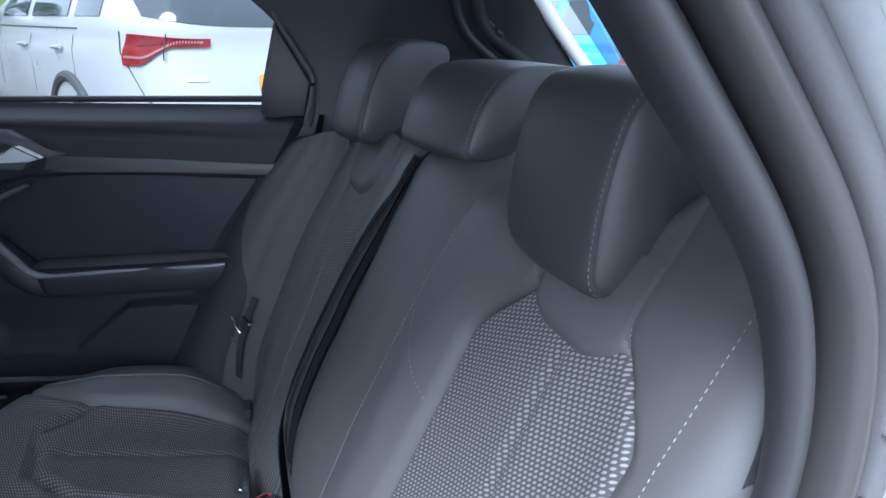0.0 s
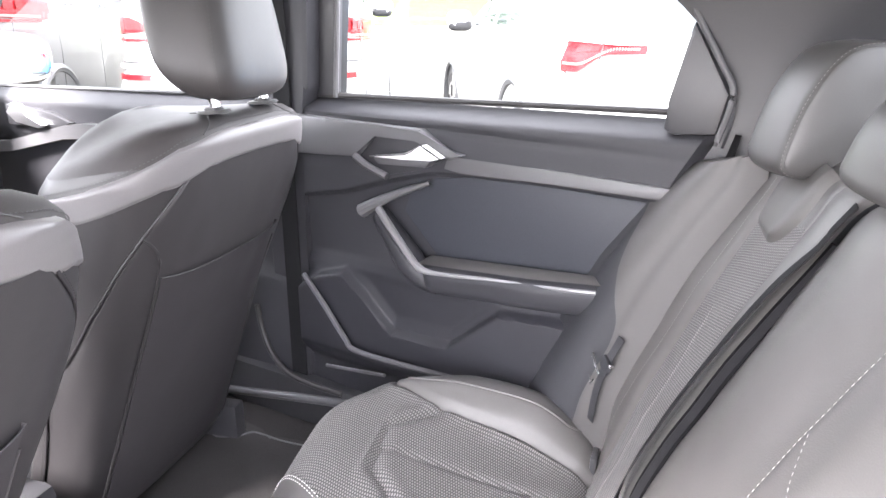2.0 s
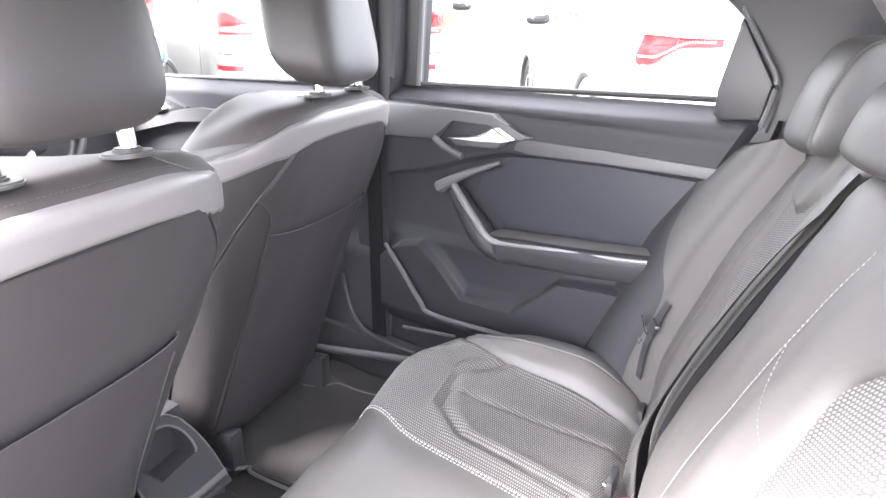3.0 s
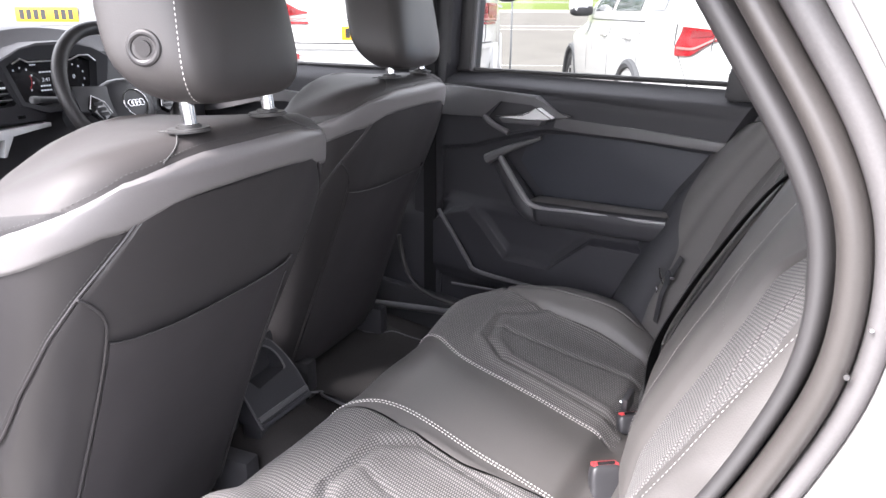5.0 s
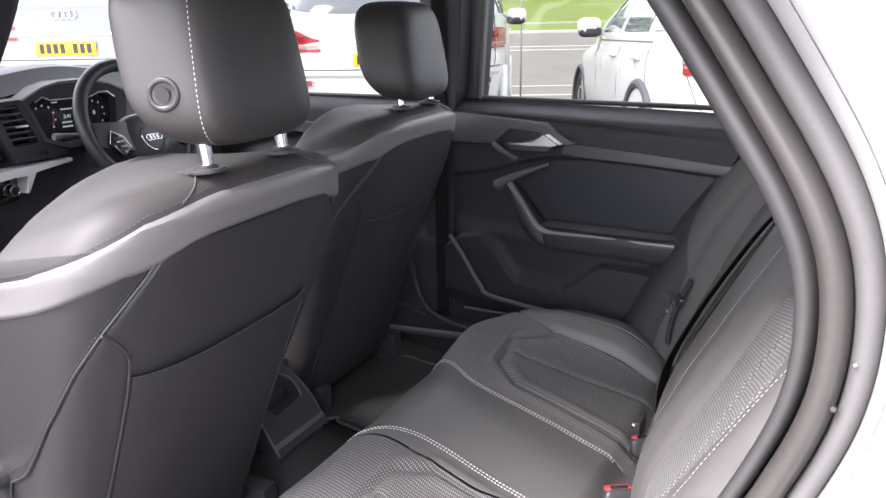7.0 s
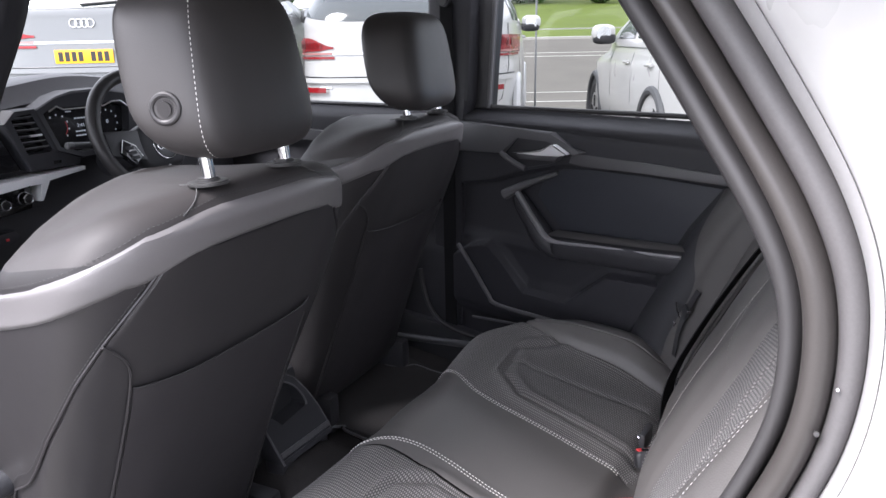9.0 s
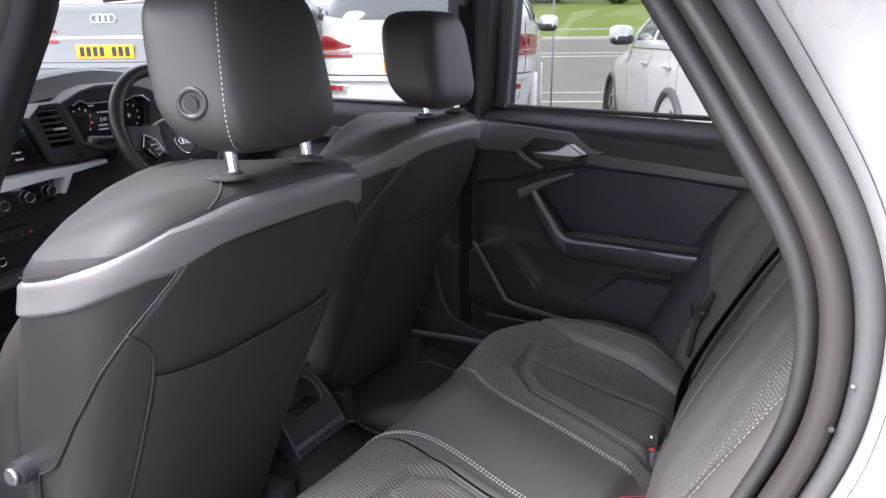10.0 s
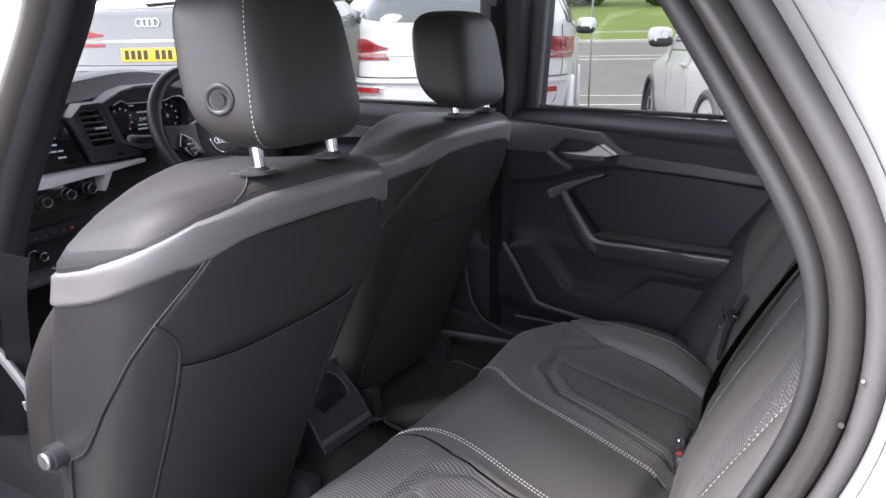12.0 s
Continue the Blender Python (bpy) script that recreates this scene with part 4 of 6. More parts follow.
part("mirror_cap", blob(0.058, 0.147, 0.070, 3.0, 3.0, 32, 16, lambda p: p + Vector((-1.348, 0.20, 1.050))), WHITE_PAINT, mirror, "white painted mirror cap")
part("mirror_foot", tube([(-1.31, 0.12, 0.99), (-1.26, 0.02, 0.975)], 0.022, 8), PLASTIC_HARD, fdoor)

# ---- pillars and shell ----


def panel(name, poly, y0, y1, material, label, bevel=0.006, m=Matrix.Identity(4)):
    ob = part(name, prism(poly, y0, y1, bevel), material)
    ob.matrix_world = m
    return tagged(ob, label, "car trim", kind="structure")


panel("trim_1", [(-0.155, 0.30), (-0.04, 0.30), (-0.055, 0.95), (-0.02, 1.02), (0.0, 1.38), (-0.16, 1.38), (-0.165, 1.0)], 0.665, 0.725, PLASTIC, "dark upright pillar trim between the doors", 0.012)
belt_b = part("seat_belt", box(-0.085, 0.655, 0.80, 0.045, 0.002, 1.0, 0), WEBBING)
tagged(belt_b, "black seat belt webbing on the door pillar", "seat belt")
part("belt_anchor", disc((-0.085, 0.650, 1.292), (0, 1, 0), 0.022, 0.02, 20, 0.004), PLASTIC_HARD, belt_b)
# sills and the near side
far_sill = panel("trim_2", [(-1.2, 0.20), (1.0, 0.20), (1.0, 0.33), (-1.2, 0.36)], 0.63, 0.70, PLASTIC_HARD, "dark plastic door sill", 0.01)
# Added tube in paler plastic; the highlight along the sill is in its colour.
part("sill_edge", tube(spline([(-0.34, 0.630, 0.250), (-0.218, 0.628, 0.271), (-0.10, 0.628, 0.291), (0.039, 0.628, 0.313), (0.22, 0.630, 0.335)]), 0.011, 12), PLASTIC_GREY, far_sill, "rounded grey sill edge, paler for its highlight")
part("door_seal", tube(spline([(-0.205, 0.652, 0.50), (-0.195, 0.652, 0.44), (-0.169, 0.650, 0.382), (-0.106, 0.636, 0.349), (-0.028, 0.632, 0.338), (0.06, 0.630, 0.338)]), 0.007, 12), RUBBER, far_sill, "curved rubber door seal")
panel("trim_3", [(-1.2, 0.18), (1.05, 0.18), (1.05, 0.335), (-1.2, 0.335)], -0.78, -0.66, PLASTIC_HARD, "dark plastic door sill", 0.012)
near_door = thing("door_4", pose(0, 0, 0), "closed white front passenger door with dark lining", "car door", kind="structure")
part("inner_panel", prism([(-1.22, 0.24), (-0.10, 0.24), (-0.04, 0.98), (-1.24, 0.96)], -0.785, -0.73, 0.008), PLASTIC, near_door)
part("door_skin", prism([(-1.24, 0.24), (-0.09, 0.24), (-0.03, 0.985), (-1.26, 0.965)], -0.825, -0.79, 0.008), WHITE_PAINT, near_door, "white painted door skin")
part("window_frame", tube(spline([(-1.22, -0.76, 0.97), (-1.0, -0.71, 1.14), (-0.78, -0.665, 1.30), (-0.4, -0.655, 1.36), (0.06, -0.645, 1.36)]), 0.018, 8), PLASTIC_HARD, near_door)
near_pane = part("window_pane", grid(4, 4, lambda a, b: Vector((-1.18 + 0.45 * b + a * (1.12 - 0.33 * b), -0.775 + 0.11 * b, 0.97 + 0.38 * b))), GLASS_CLEAR, near_door, "window glass with a tint")
near_pane.visible_shadow = False
part("wing_mirror", blob(0.055, 0.10, 0.07, 3, 3, 28, 16, lambda p: p + Vector((-1.12, -0.92, 1.03))), WHITE_PAINT, near_door, "white door mirror housing")
part("mirror_foot", tube([(-1.12, -0.86, 0.99), (-1.11, -0.79, 0.965)], 0.02, 8), PLASTIC_HARD, near_door)

# far rear quarter: dark trim from the door to the tailgate glass
def quarter(a, b):
    z = 0.30 + 1.12 * b
    x0 = min(0.79, door_end(z) - 0.03) + 0.02 * smooth01(z, 0.98, 1.06) - 0.30 * smooth01(z, 1.06, 1.42)
    x1 = 1.62 - 0.75 * max(0, z - 0.72) - 0.05 * smooth01(z, 0.94, 1.06)
    x = x0 + (x1 - x0) * a
    y = 0.632 - 0.027 * smooth01(x, 0.8, 1.3) + 0.022 * smooth01(x, 0.80, 0.60) - 0.09 * smooth01(z, 1.05, 1.42) + 0.012 * math.sin(a * 3)
    return Vector((x, y, z))


q = part("trim_4", grid(40, 40, quarter), PLASTIC_HARD)
tagged(q, "dark moulded rear quarter trim", "car trim", kind="structure")
TRIM_COURSE = [(1.073, 1.36), (1.074, 1.26), (1.080, 1.19), (1.093, 1.150), (1.111, 1.124), (1.146, 1.093), (1.205, 1.045), (1.27, 0.99)]
for off, r, sink in ((0.0, 0.010, 0.003), (0.038, 0.013, 0.004)):
    pts = [(x + off * (1 + 0.5 * smooth01(z, 1.16, 1.05)), 0.632 - 0.027 * smooth01(x, 0.8, 1.3) - 0.09 * smooth01(z, 1.05, 1.42) + sink, z) for x, z in TRIM_COURSE]
    part("trim_rib", tube(spline(pts), r, 12), PLASTIC_HARD if off == 0 else PLASTIC, q)
for x, z in ((1.146, 1.148), (1.163, 1.133)):
    part("shelf_hook", box(0, 0, 0, 0.014, 0.012, 0.007, 0.002, pose(x, 0.600, z, 0, 35, 0)), PLASTIC_HARD, q)
# tailgate: glass, frame, shelf
tg = thing("tailgate", pose(0, 0, 0), "tailgate with sloping rear window", "tailgate", kind="structure")
tpane = part("window_pane", grid(2, 2, lambda a, b: Vector((1.62 - 0.75 * (0.26 + 0.46 * b) + 0.012, -0.60 + 1.2 * a, 0.98 + 0.46 * b))), GLASS_REAR, tg, "rear window, tint deepened to dim the outside")
tpane.visible_shadow = False
part("lower_panel", prism([(1.40, 0.24), (1.70, 0.24), (1.66, 0.70), (1.45, 0.98), (1.38, 0.98)], -0.66, 0.66, 0.01), WHITE_PAINT, tg)
for sg in (-1, 1):
    part("tailgate_frame", tube(spline([(1.42, sg * 0.60, 0.96), (1.275, sg * 0.595, 1.13), (1.155, sg * 0.575, 1.29), (1.075, sg * 0.55, 1.40)]), 0.013, 12), WHITE_PAINT, tg, "white tailgate edge")
part("inner_trim", prism([(1.355, 0.24), (1.392, 0.24), (1.392, 0.985), (1.355, 0.985)], -0.64, 0.64, 0.006), PLASTIC_HARD, tg, "black tailgate lining")
shelf = part("parcel_shelf", box(1.36, 0.02, 0.90, 0.30, 1.06, 0.02, 0.006), CARPET)
tagged(shelf, "black carpeted parcel shelf behind the rear seat", "parcel shelf")
# roof
roof_ob = part("ceiling", grid(24, 16, lambda a, b: Vector((-0.95 + 2.10 * a, -0.60 + 1.2 * b, 1.425 - 0.10 * (2 * b - 1) ** 4 - 0.06 * (1.15 * a - 0.45) ** 2 * 2))), HEADLINER)
tagged(roof_ob, "pale grey cloth headliner", "headliner", kind="structure")
roof_skin = part("roof", grid(24, 16, lambda a, b: Vector((-0.97 + 2.14 * a, -0.62 + 1.24 * b, 1.455 - 0.10 * (2 * b - 1) ** 4 - 0.06 * (1.15 * a - 0.45) ** 2 * 2))), WHITE_PAINT)
tagged(roof_skin, "white painted steel car roof", "car roof", kind="structure")
for sg in (-1, 1):
    ap = part("trim_6" if sg < 0 else "trim_7", tube(spline([(-1.45, sg * 0.70, 0.95), (-1.2, sg * 0.66, 1.14), (-0.93, sg * 0.60, 1.335)]), 0.035, 10), PLASTIC)
    tagged(ap, "dark windscreen pillar trim", "car trim", kind="structure")
    rr = part("trim_8" if sg < 0 else "trim_9", tube(spline([(-0.93, sg * 0.60, 1.335), (-0.3, sg * 0.605, 1.37), (0.3, sg * 0.60, 1.375), (0.75, sg * 0.59, 1.355), (1.10, sg * 0.56, 1.36)]), 0.026, 10), HEADLINER)
    tagged(rr, "pale roof rail trim above the doors", "car trim", kind="structure")
ws = part("windscreen", grid(4, 4, lambda a, b: Vector((-1.45 + 0.52 * b, -0.68 + 1.36 * a, 0.97 + 0.38 * b))), GLASS_CLEAR)
ws.visible_shadow = False
tagged(ws, "clear windscreen over the dashboard", "windscreen", kind="structure")

# floor
fl = part("floor", grid(60, 40, lambda a, b: Vector((-1.4 + 2.3 * a, -0.68 + 1.36 * b, 0.235 + 0.105 * math.exp(-(((b - 0.445) / 0.088) ** 4)) * smooth01(a, 0.95, 0.75)))), CARPET)
tagged(fl, "dark carpeted car floor", "car floor", kind="structure")
under = part("car_underside", box(0, 0, 0.20, 3.2, 1.4, 0.03, 0.01), PLASTIC_HARD)
tagged(under, "dark underside of the car", "car floor", kind="structure")


def floor_mat(m):
    pts = spline([(-0.34, -0.20), (-0.22, -0.215), (-0.17, -0.185), (-0.14, -0.20), (0.10, -0.21), (0.15, -0.18), (0.15, 0.17), (0.10, 0.195), (-0.12, 0.187), (-0.185, 0.193), (-0.222, 0.193), (-0.243, 0.166), (-0.285, 0.148), (-0.345, 0.142)], 5, True)
    bm = prism([(p.x, p.y) for p in pts], -0.004, 0.004, 0.0)
    bm.transform(Matrix.Rotation(math.radians(90), 4, "X"))
    ob = part("floor_mat", bm, MAT_CLOTH)
    ob.matrix_world = m
    tagged(ob, "dark velour floor mat in the rear footwell", "floor mat", "rear floor mats")
    edge = part("mat_binding", tube([(p.x, p.y, 0.002) for p in pts], 0.004, 6, closed=True), PLASTIC_GREY, ob)
    return ob


floor_mat(pose(0.14, 0.345, 0.252, 0, 0, 8))
floor_mat(pose(0.18, -0.40, 0.252, 0, 0, 8))

# console between the seats
console = thing("centre_console", pose(0.10, -0.080, -0.022, 0, 0, 12), "dark plastic centre console with open rear cubby", "console")
part("console_body", box(-0.45, 0, 0.40, 0.80, 0.15, 0.24, 0.02), PLASTIC_HARD, console)
part("console_top", box(-0.45, 0, 0.53, 0.70, 0.14, 0.03, 0.01), PLASTIC, console)
CUBBY = [(-0.080, 0.372), (-0.084, 0.455), (-0.066, 0.500), (-0.030, 0.518), (0.020, 0.517), (0.050, 0.500), (0.068, 0.465), (0.078, 0.425), (0.080, 0.372)]
HOLE = [(-0.036, 0.436), (-0.060, 0.468), (-0.058, 0.485), (-0.035, 0.503), (0.012, 0.503), (0.036, 0.489), (0.047, 0.470), (0.050, 0.450), (0.046, 0.443)]


def cubby_ring(ring, out, k=1.0, drop=0.0, steep=0.6):
    return [Vector((0.006 + steep * (0.42 - z) + out, y * k, z - drop)) for y, z in ring]


bm = bmesh.new()
layers = [[bm.verts.new(p) for p in r] for r in (cubby_ring(CUBBY, -0.06), cubby_ring(CUBBY, -0.003), cubby_ring(CUBBY, 0.001, 0.97), cubby_ring(HOLE, 0.001, 1.06), cubby_ring(HOLE, -0.004), cubby_ring(HOLE, -0.085, 0.9, 0.01))]
for a, b in zip(layers, layers[1:]):
    for k in range(len(CUBBY)):
        bm.faces.new((a[k], a[(k + 1) % len(CUBBY)], b[(k + 1) % len(CUBBY)], b[k]))
bm.faces.new(layers[-1])
part("cubby_frame", bm, PLASTIC, console, "grey plastic cubby surround", sharp=25)
part("cubby_edge", tube(spline(cubby_ring(HOLE[1:], 0.001), 5), 0.0022, 8), PLASTIC_GREY, console, "pale rim round the cubby")
part("cubby_edge", tube(spline(cubby_ring(CUBBY[2:], -0.001, 0.99), 5), 0.0018, 8), PLASTIC_GREY, console)
part("cubby_edge", tube(cubby_ring(CUBBY[:2], 0.0, 0.99), 0.0024, 8), PLASTIC_GREY, console)
tilt = math.degrees(math.atan(0.6))
for z, thick in ((0.3905, 0.011), (0.377, 0.010)):
    part("cubby_lip", box(0, 0, 0, 0.007, 0.156, thick, 0.002, pose(0.008 + 0.6 * (0.42 - z), 0, z, 0, -tilt, 0)), PLASTIC_GREY if z > 0.38 else PLASTIC, console, "stepped lip below the cubby")
part("cubby_foot", box(0.0, 0, 0.352, 0.05, 0.150, 0.06, 0.006), PLASTIC_HARD, console)

# ---- belts and buckles on the bench ----


def buckle(v, u, z, tall, label, turn=0):
    m = BENCH @ pose(u, v, z, 0, -18, turn)
    b = part("belt_buckle", blob(0.014, 0.028, tall, 5, 5, 24, 14), PLASTIC_HARD)
    b.matrix_world = m
    tagged(b, label, "belt buckle", "rear belt buckles")
    part("release_button", box(-0.003, 0, tall - 0.004, 0.020, 0.044, 0.010, 0.003), RED_PLASTIC, b, "red release button")
    part("buckle_slot", box(0.004, 0, tall + 0.001, 0.005, 0.030, 0.006, 0.001), PIANO, b, "dark tongue slot")
    return b


buckle(0.178, 0.420, 0.416, 0.018, "low black belt buckle with red button in the bench", -54)
buckle(-0.016, 0.432, 0.398, 0.045, "upright black belt buckle with red button", -54)


def belt_strip(name, pts, w, label, normal=(-1, 0, 0.3), parent=None):
    rings = []
    pts = spline(pts)
    for i, p in enumerate(pts):
        t = (pts[min(i + 1, len(pts) - 1)] - pts[max(i - 1, 0)]).normalized()
        s = t.cross(Vector(normal)).normalized()
        k = t.cross(s).normalized()
        rings.append([p + s * w / 2 + k * 0.0008, p - s * w / 2 + k * 0.0008, p - s * w / 2 - k * 0.0008, p + s * w / 2 - k * 0.0008])
    return part(name, loft(rings), WEBBING, parent)


sb = belt_strip("seat_belt", [BENCH @ back_point(0.112, z, 0.010 if z < 0.9 else 0.004) for z in (0.43, 0.5, 0.6, 0.7, 0.8, 0.88, 0.93, 0.955, 0.975)], 0.046, "")
tagged(sb, "black seat belt webbing down the backrest split", "seat belt")
sb2 = belt_strip("seat_belt", [(0.838, 0.628, 0.985), (0.833, 0.624, 0.96), (0.825, 0.622, 0.93), (0.80, 0.63, 0.85)], 0.030, "", (-1, -0.5, 0))
tagged(sb2, "black outer seat belt with steel tongue beside the bench", "seat belt")
part("belt_guide", tube(spline([(0.815, 0.645, 1.06), (0.822, 0.63, 1.01), (0.812, 0.63, 0.965)]), 0.008, 8), PLASTIC_GREY, sb2)
strap = belt_strip("belt_strap", [(0.712, 0.535, 0.66), (0.692, 0.528, 0.61), (0.678, 0.528, 0.56), (0.670, 0.532, 0.50)], 0.016, "", (-0.6, -0.8, 0.1), sb2)
strap.data.materials[0] = PLASTIC_HARD
part("belt_tongue", box(0, 0, 0, 0.008, 0.030, 0.022, 0.004, pose(0.692, 0.525, 0.612, 20, 10, 40)), ARCH_TRIM, sb2)
part("tongue_rivet", disc((0.703, 0.516, 0.616), (-1, -1, 0.2), 0.0035, 0.010, 12, 0.001), CHROME, sb2)
part("tongue_plate", tube([(0.668, 0.531, 0.627), (0.675, 0.523, 0.610), (0.685, 0.515, 0.600)], 0.0022, 6), CHROME, sb2, "steel belt tongue")
part("tongue_plate", tube([(0.664, 0.532, 0.585), (0.667, 0.528, 0.570), (0.673, 0.524, 0.582)], 0.0011, 6), CHROME, sb2)
for v in (0.465, 0.225):
    iso = part("isofix_slot", box(0.398, v, 0.432, 0.012, 0.055, 0.035, 0.004), PLASTIC_HARD, bench, "black child seat anchor slot")
    part("anchor_pin", disc((0.390, v - 0.012, 0.434), (-1, 0, 0.3), 0.005, 0.008, 12, 0.001), CHROME, iso)

# ---- the near door opening: seals and white body ----
SEAL = spline([(0.90, -0.46, 1.335), (0.975, -0.457, 1.265), (1.027, -0.455, 1.199), (1.076, -0.455, 1.131), (1.116, -0.455, 1.070), (1.133, -0.455, 1.022),
               (1.134, -0.458, 0.962), (1.117, -0.463, 0.900), (1.085, -0.475, 0.826), (1.035, -0.495, 0.745), (0.985, -0.52, 0.665), (0.95, -0.55, 0.56), (0.93, -0.59, 0.45), (0.90, -0.64, 0.33)], 8)


def seal_dirs(i):
    a, b = SEAL[max(i - 1, 0)], SEAL[min(i + 1, len(SEAL) - 1)]
    t = (b - a).normalized()
    out = Vector((-t.z, 0, t.x))
    out = out if out.x > 0 or i > 70 else -out
    if out.dot(Vector((1, 0, 0))) < 0:
        out = -out
    return out.normalized(), Vector((0, 1, 0))




def inner_quarter(a, b):
    p = SEAL[int(round(4 + b * 92))]
    return Vector((p.x + 0.012, p.y + 0.040, p.z)).lerp(Vector((1.58 - 0.6 * max(0, p.z - 0.8), -0.56, p.z)), a)


qn = part("trim_5", grid(8, 46, inner_quarter), PLASTIC)
tagged(qn, "dark moulded rear quarter trim by the open door", "car trim", kind="structure")
def lip_profile(i):
    """The inner lip: deep beside the roof, shallow beside the bench, with a ridge before the seal's groove."""
    d = 1.0 - smooth01(i, 22, 56)
    return [(0.018 - 0.008 * d, 0.034 + 0.076 * d), (0.008 - 0.010 * d, 0.024 + 0.046 * d), (0.001 - 0.010 * d, 0.014 + 0.014 * d), (-0.002 - 0.007 * d, 0.006), (0.001 - 0.005 * d, -0.003), (0.006 - 0.003 * d, -0.004), (0.009 - 0.001 * d, 0.003), (0.0105, 0.016)]


aperture = thing("door_frame", pose(0, 0, 0), "open rear door frame with rubber seals and white paint", "door frame", kind="structure")
part("inner_lip", sweep(SEAL, lip_profile, seal_dirs), LIP_TRIM, aperture, "black inner lip", sharp=120)
part("seal", sweep(SEAL, [(0.011, 0.016), (0.0112, 0.004), (0.0122, -0.005), (0.015, -0.012), (0.020, -0.0155), (0.0255, -0.013), (0.029, -0.006), (0.030, 0.012)], seal_dirs), RUBBER_PALE, aperture, "weathered grey rubber door seal", sharp=120)


def wide(i):
    """The sealing flanges are broader beside the roof."""
    return 1.0 + 0.55 * (1.0 - smooth01(i, 20, 54))


def shoulder_profile(i):
    k = wide(i)
    return [(0.029, 0.010), (0.0305, -0.002), (0.033, -0.0075), (0.033 + 0.004 * k, -0.0105), (0.033 + 0.008 * k, -0.0085), (0.033 + 0.0105 * k, -0.003), (0.033 + 0.011 * k, 0.004)]


def flange_profile(i):
    k = wide(i)
    return [(0.033 + 0.0105 * k, 0.002), (0.033 + 0.012 * k, -0.006), (0.033 + 0.016 * k, -0.011), (0.033 + 0.0185 * k, -0.012)]


def jamb_profile(i):
    c = 0.033 + 0.018 * wide(i)
    return [(c, -0.009), (c + 0.003, -0.015), (c + 0.009, -0.023), (c + 0.028, -0.036), (c + 0.08, -0.060), (c + 0.35, -0.165), (c + 0.57, -0.23)]


part("outer_seal", sweep(SEAL, shoulder_profile, seal_dirs), RUBBER_GREY, aperture, "pale grey second seal ridge", sharp=120)
part("flange", sweep(SEAL, flange_profile, seal_dirs), SEALANT, aperture, "grey sealed flange", sharp=120)
part("painted_jamb", sweep(SEAL, jamb_profile, seal_dirs), WHITE_PAINT, aperture, "white painted body", sharp=120)
bolt = part("bolt", disc((1.170, -0.468, 0.988), (0.3, -1, 0.2), 0.0009, 0.004, 14, 0.0002), ALU, aperture, "small bright bolt")
part("bolt", disc((1.163, -0.470, 0.958), (0.3, -1, 0.2), 0.0017, 0.003, 12, 0), RUBBER, aperture)
BPIL = spline([(0.24, -0.555, 1.34), (0.195, -0.565, 1.23), (0.122, -0.605, 1.09), (0.024, -0.655, 0.90), (-0.035, -0.69, 0.70), (-0.06, -0.71, 0.50), (-0.06, -0.72, 0.34)], 8)
front_dirs = lambda i: (Vector((-1, 0.0, 0)), Vector((0, 1, 0)))
bpil = thing("door_pillar", pose(0, 0, 0), "near door pillar with black rubber seal", "door pillar", kind="structure")
part("inner_trim", sweep(BPIL, [(0.14, 0.075), (0.03, 0.07), (0.006, 0.05), (0.003, 0.036), (-0.002, 0.033), (-0.002, 0.014), (0.008, 0.0)], front_dirs), PLASTIC, bpil, sharp=120)
part("seal", sweep(BPIL, [(0.006, 0.008), (0.004, -0.008), (0.012, -0.022), (0.024, -0.026), (0.034, -0.018), (0.038, 0.0)], front_dirs), RUBBER_PALE, bpil, "black rubber seal", sharp=120)
part("painted_jamb", sweep(BPIL, [(0.036, -0.004), (0.042, -0.02), (0.05, -0.03), (0.10, -0.035), (0.16, -0.035)], front_dirs), WHITE_PAINT, bpil)
nb = belt_strip("seat_belt", [(0.175, -0.652, 0.90), (0.155, -0.66, 0.838), (0.125, -0.66, 0.764), (0.098, -0.66, 0.70), (-0.022, -0.66, 0.555), (-0.190, -0.66, 0.345)], 0.036, "", (1, -0.6, 0.3))
tagged(nb, "black front seat belt on the near door pillar", "seat belt")
part("belt_tongue", tube(spline([(0.070, -0.680, 0.738), (0.110, -0.672, 0.716), (0.150, -0.664, 0.690), (0.152, -0.662, 0.672)]), 0.0075, 8), PLASTIC_GREY, nb)
part("tongue_plate", box(0, 0, 0, 0.003, 0.006, 0.018, 0.001, pose(0.140, -0.668, 0.662, 0, 20, -30)), CHROME, nb)


# ---- dashboard and steering wheel ----
DASH = pose(-0.95, -0.055, 0.008, 0, 0, 13)
dash = thing("dashboard", DASH, "black dashboard with digital instruments and air vents", "dashboard")


def dash_top(a, b):
    y = -0.72 + 1.40 * a
    x = -0.62 + 0.64 * b
    hood = 0.035 * math.exp(-(((y - 0.06) / 0.20) ** 2)) * smooth01(b, 0.45, 0.85)
    return Vector((x, y, 1.06 + 0.015 * math.sin(b * 3) + hood - 0.05 * smooth01(b, 0.92, 1.0)))


part("dash_top", grid(60, 30, dash_top), PLASTIC, dash, "soft black dashboard top")
part("dash_face", box(-0.12, -0.02, 0.72, 0.28, 1.36, 0.62, 0.03), PLASTIC_HARD, dash)
# instrument cowl


def facing(bm):
    """Turns a plate drawn in (across, up) to face the seats."""
    bm.transform(Matrix.Rotation(radians(90), 4, "Z"))
    return bm


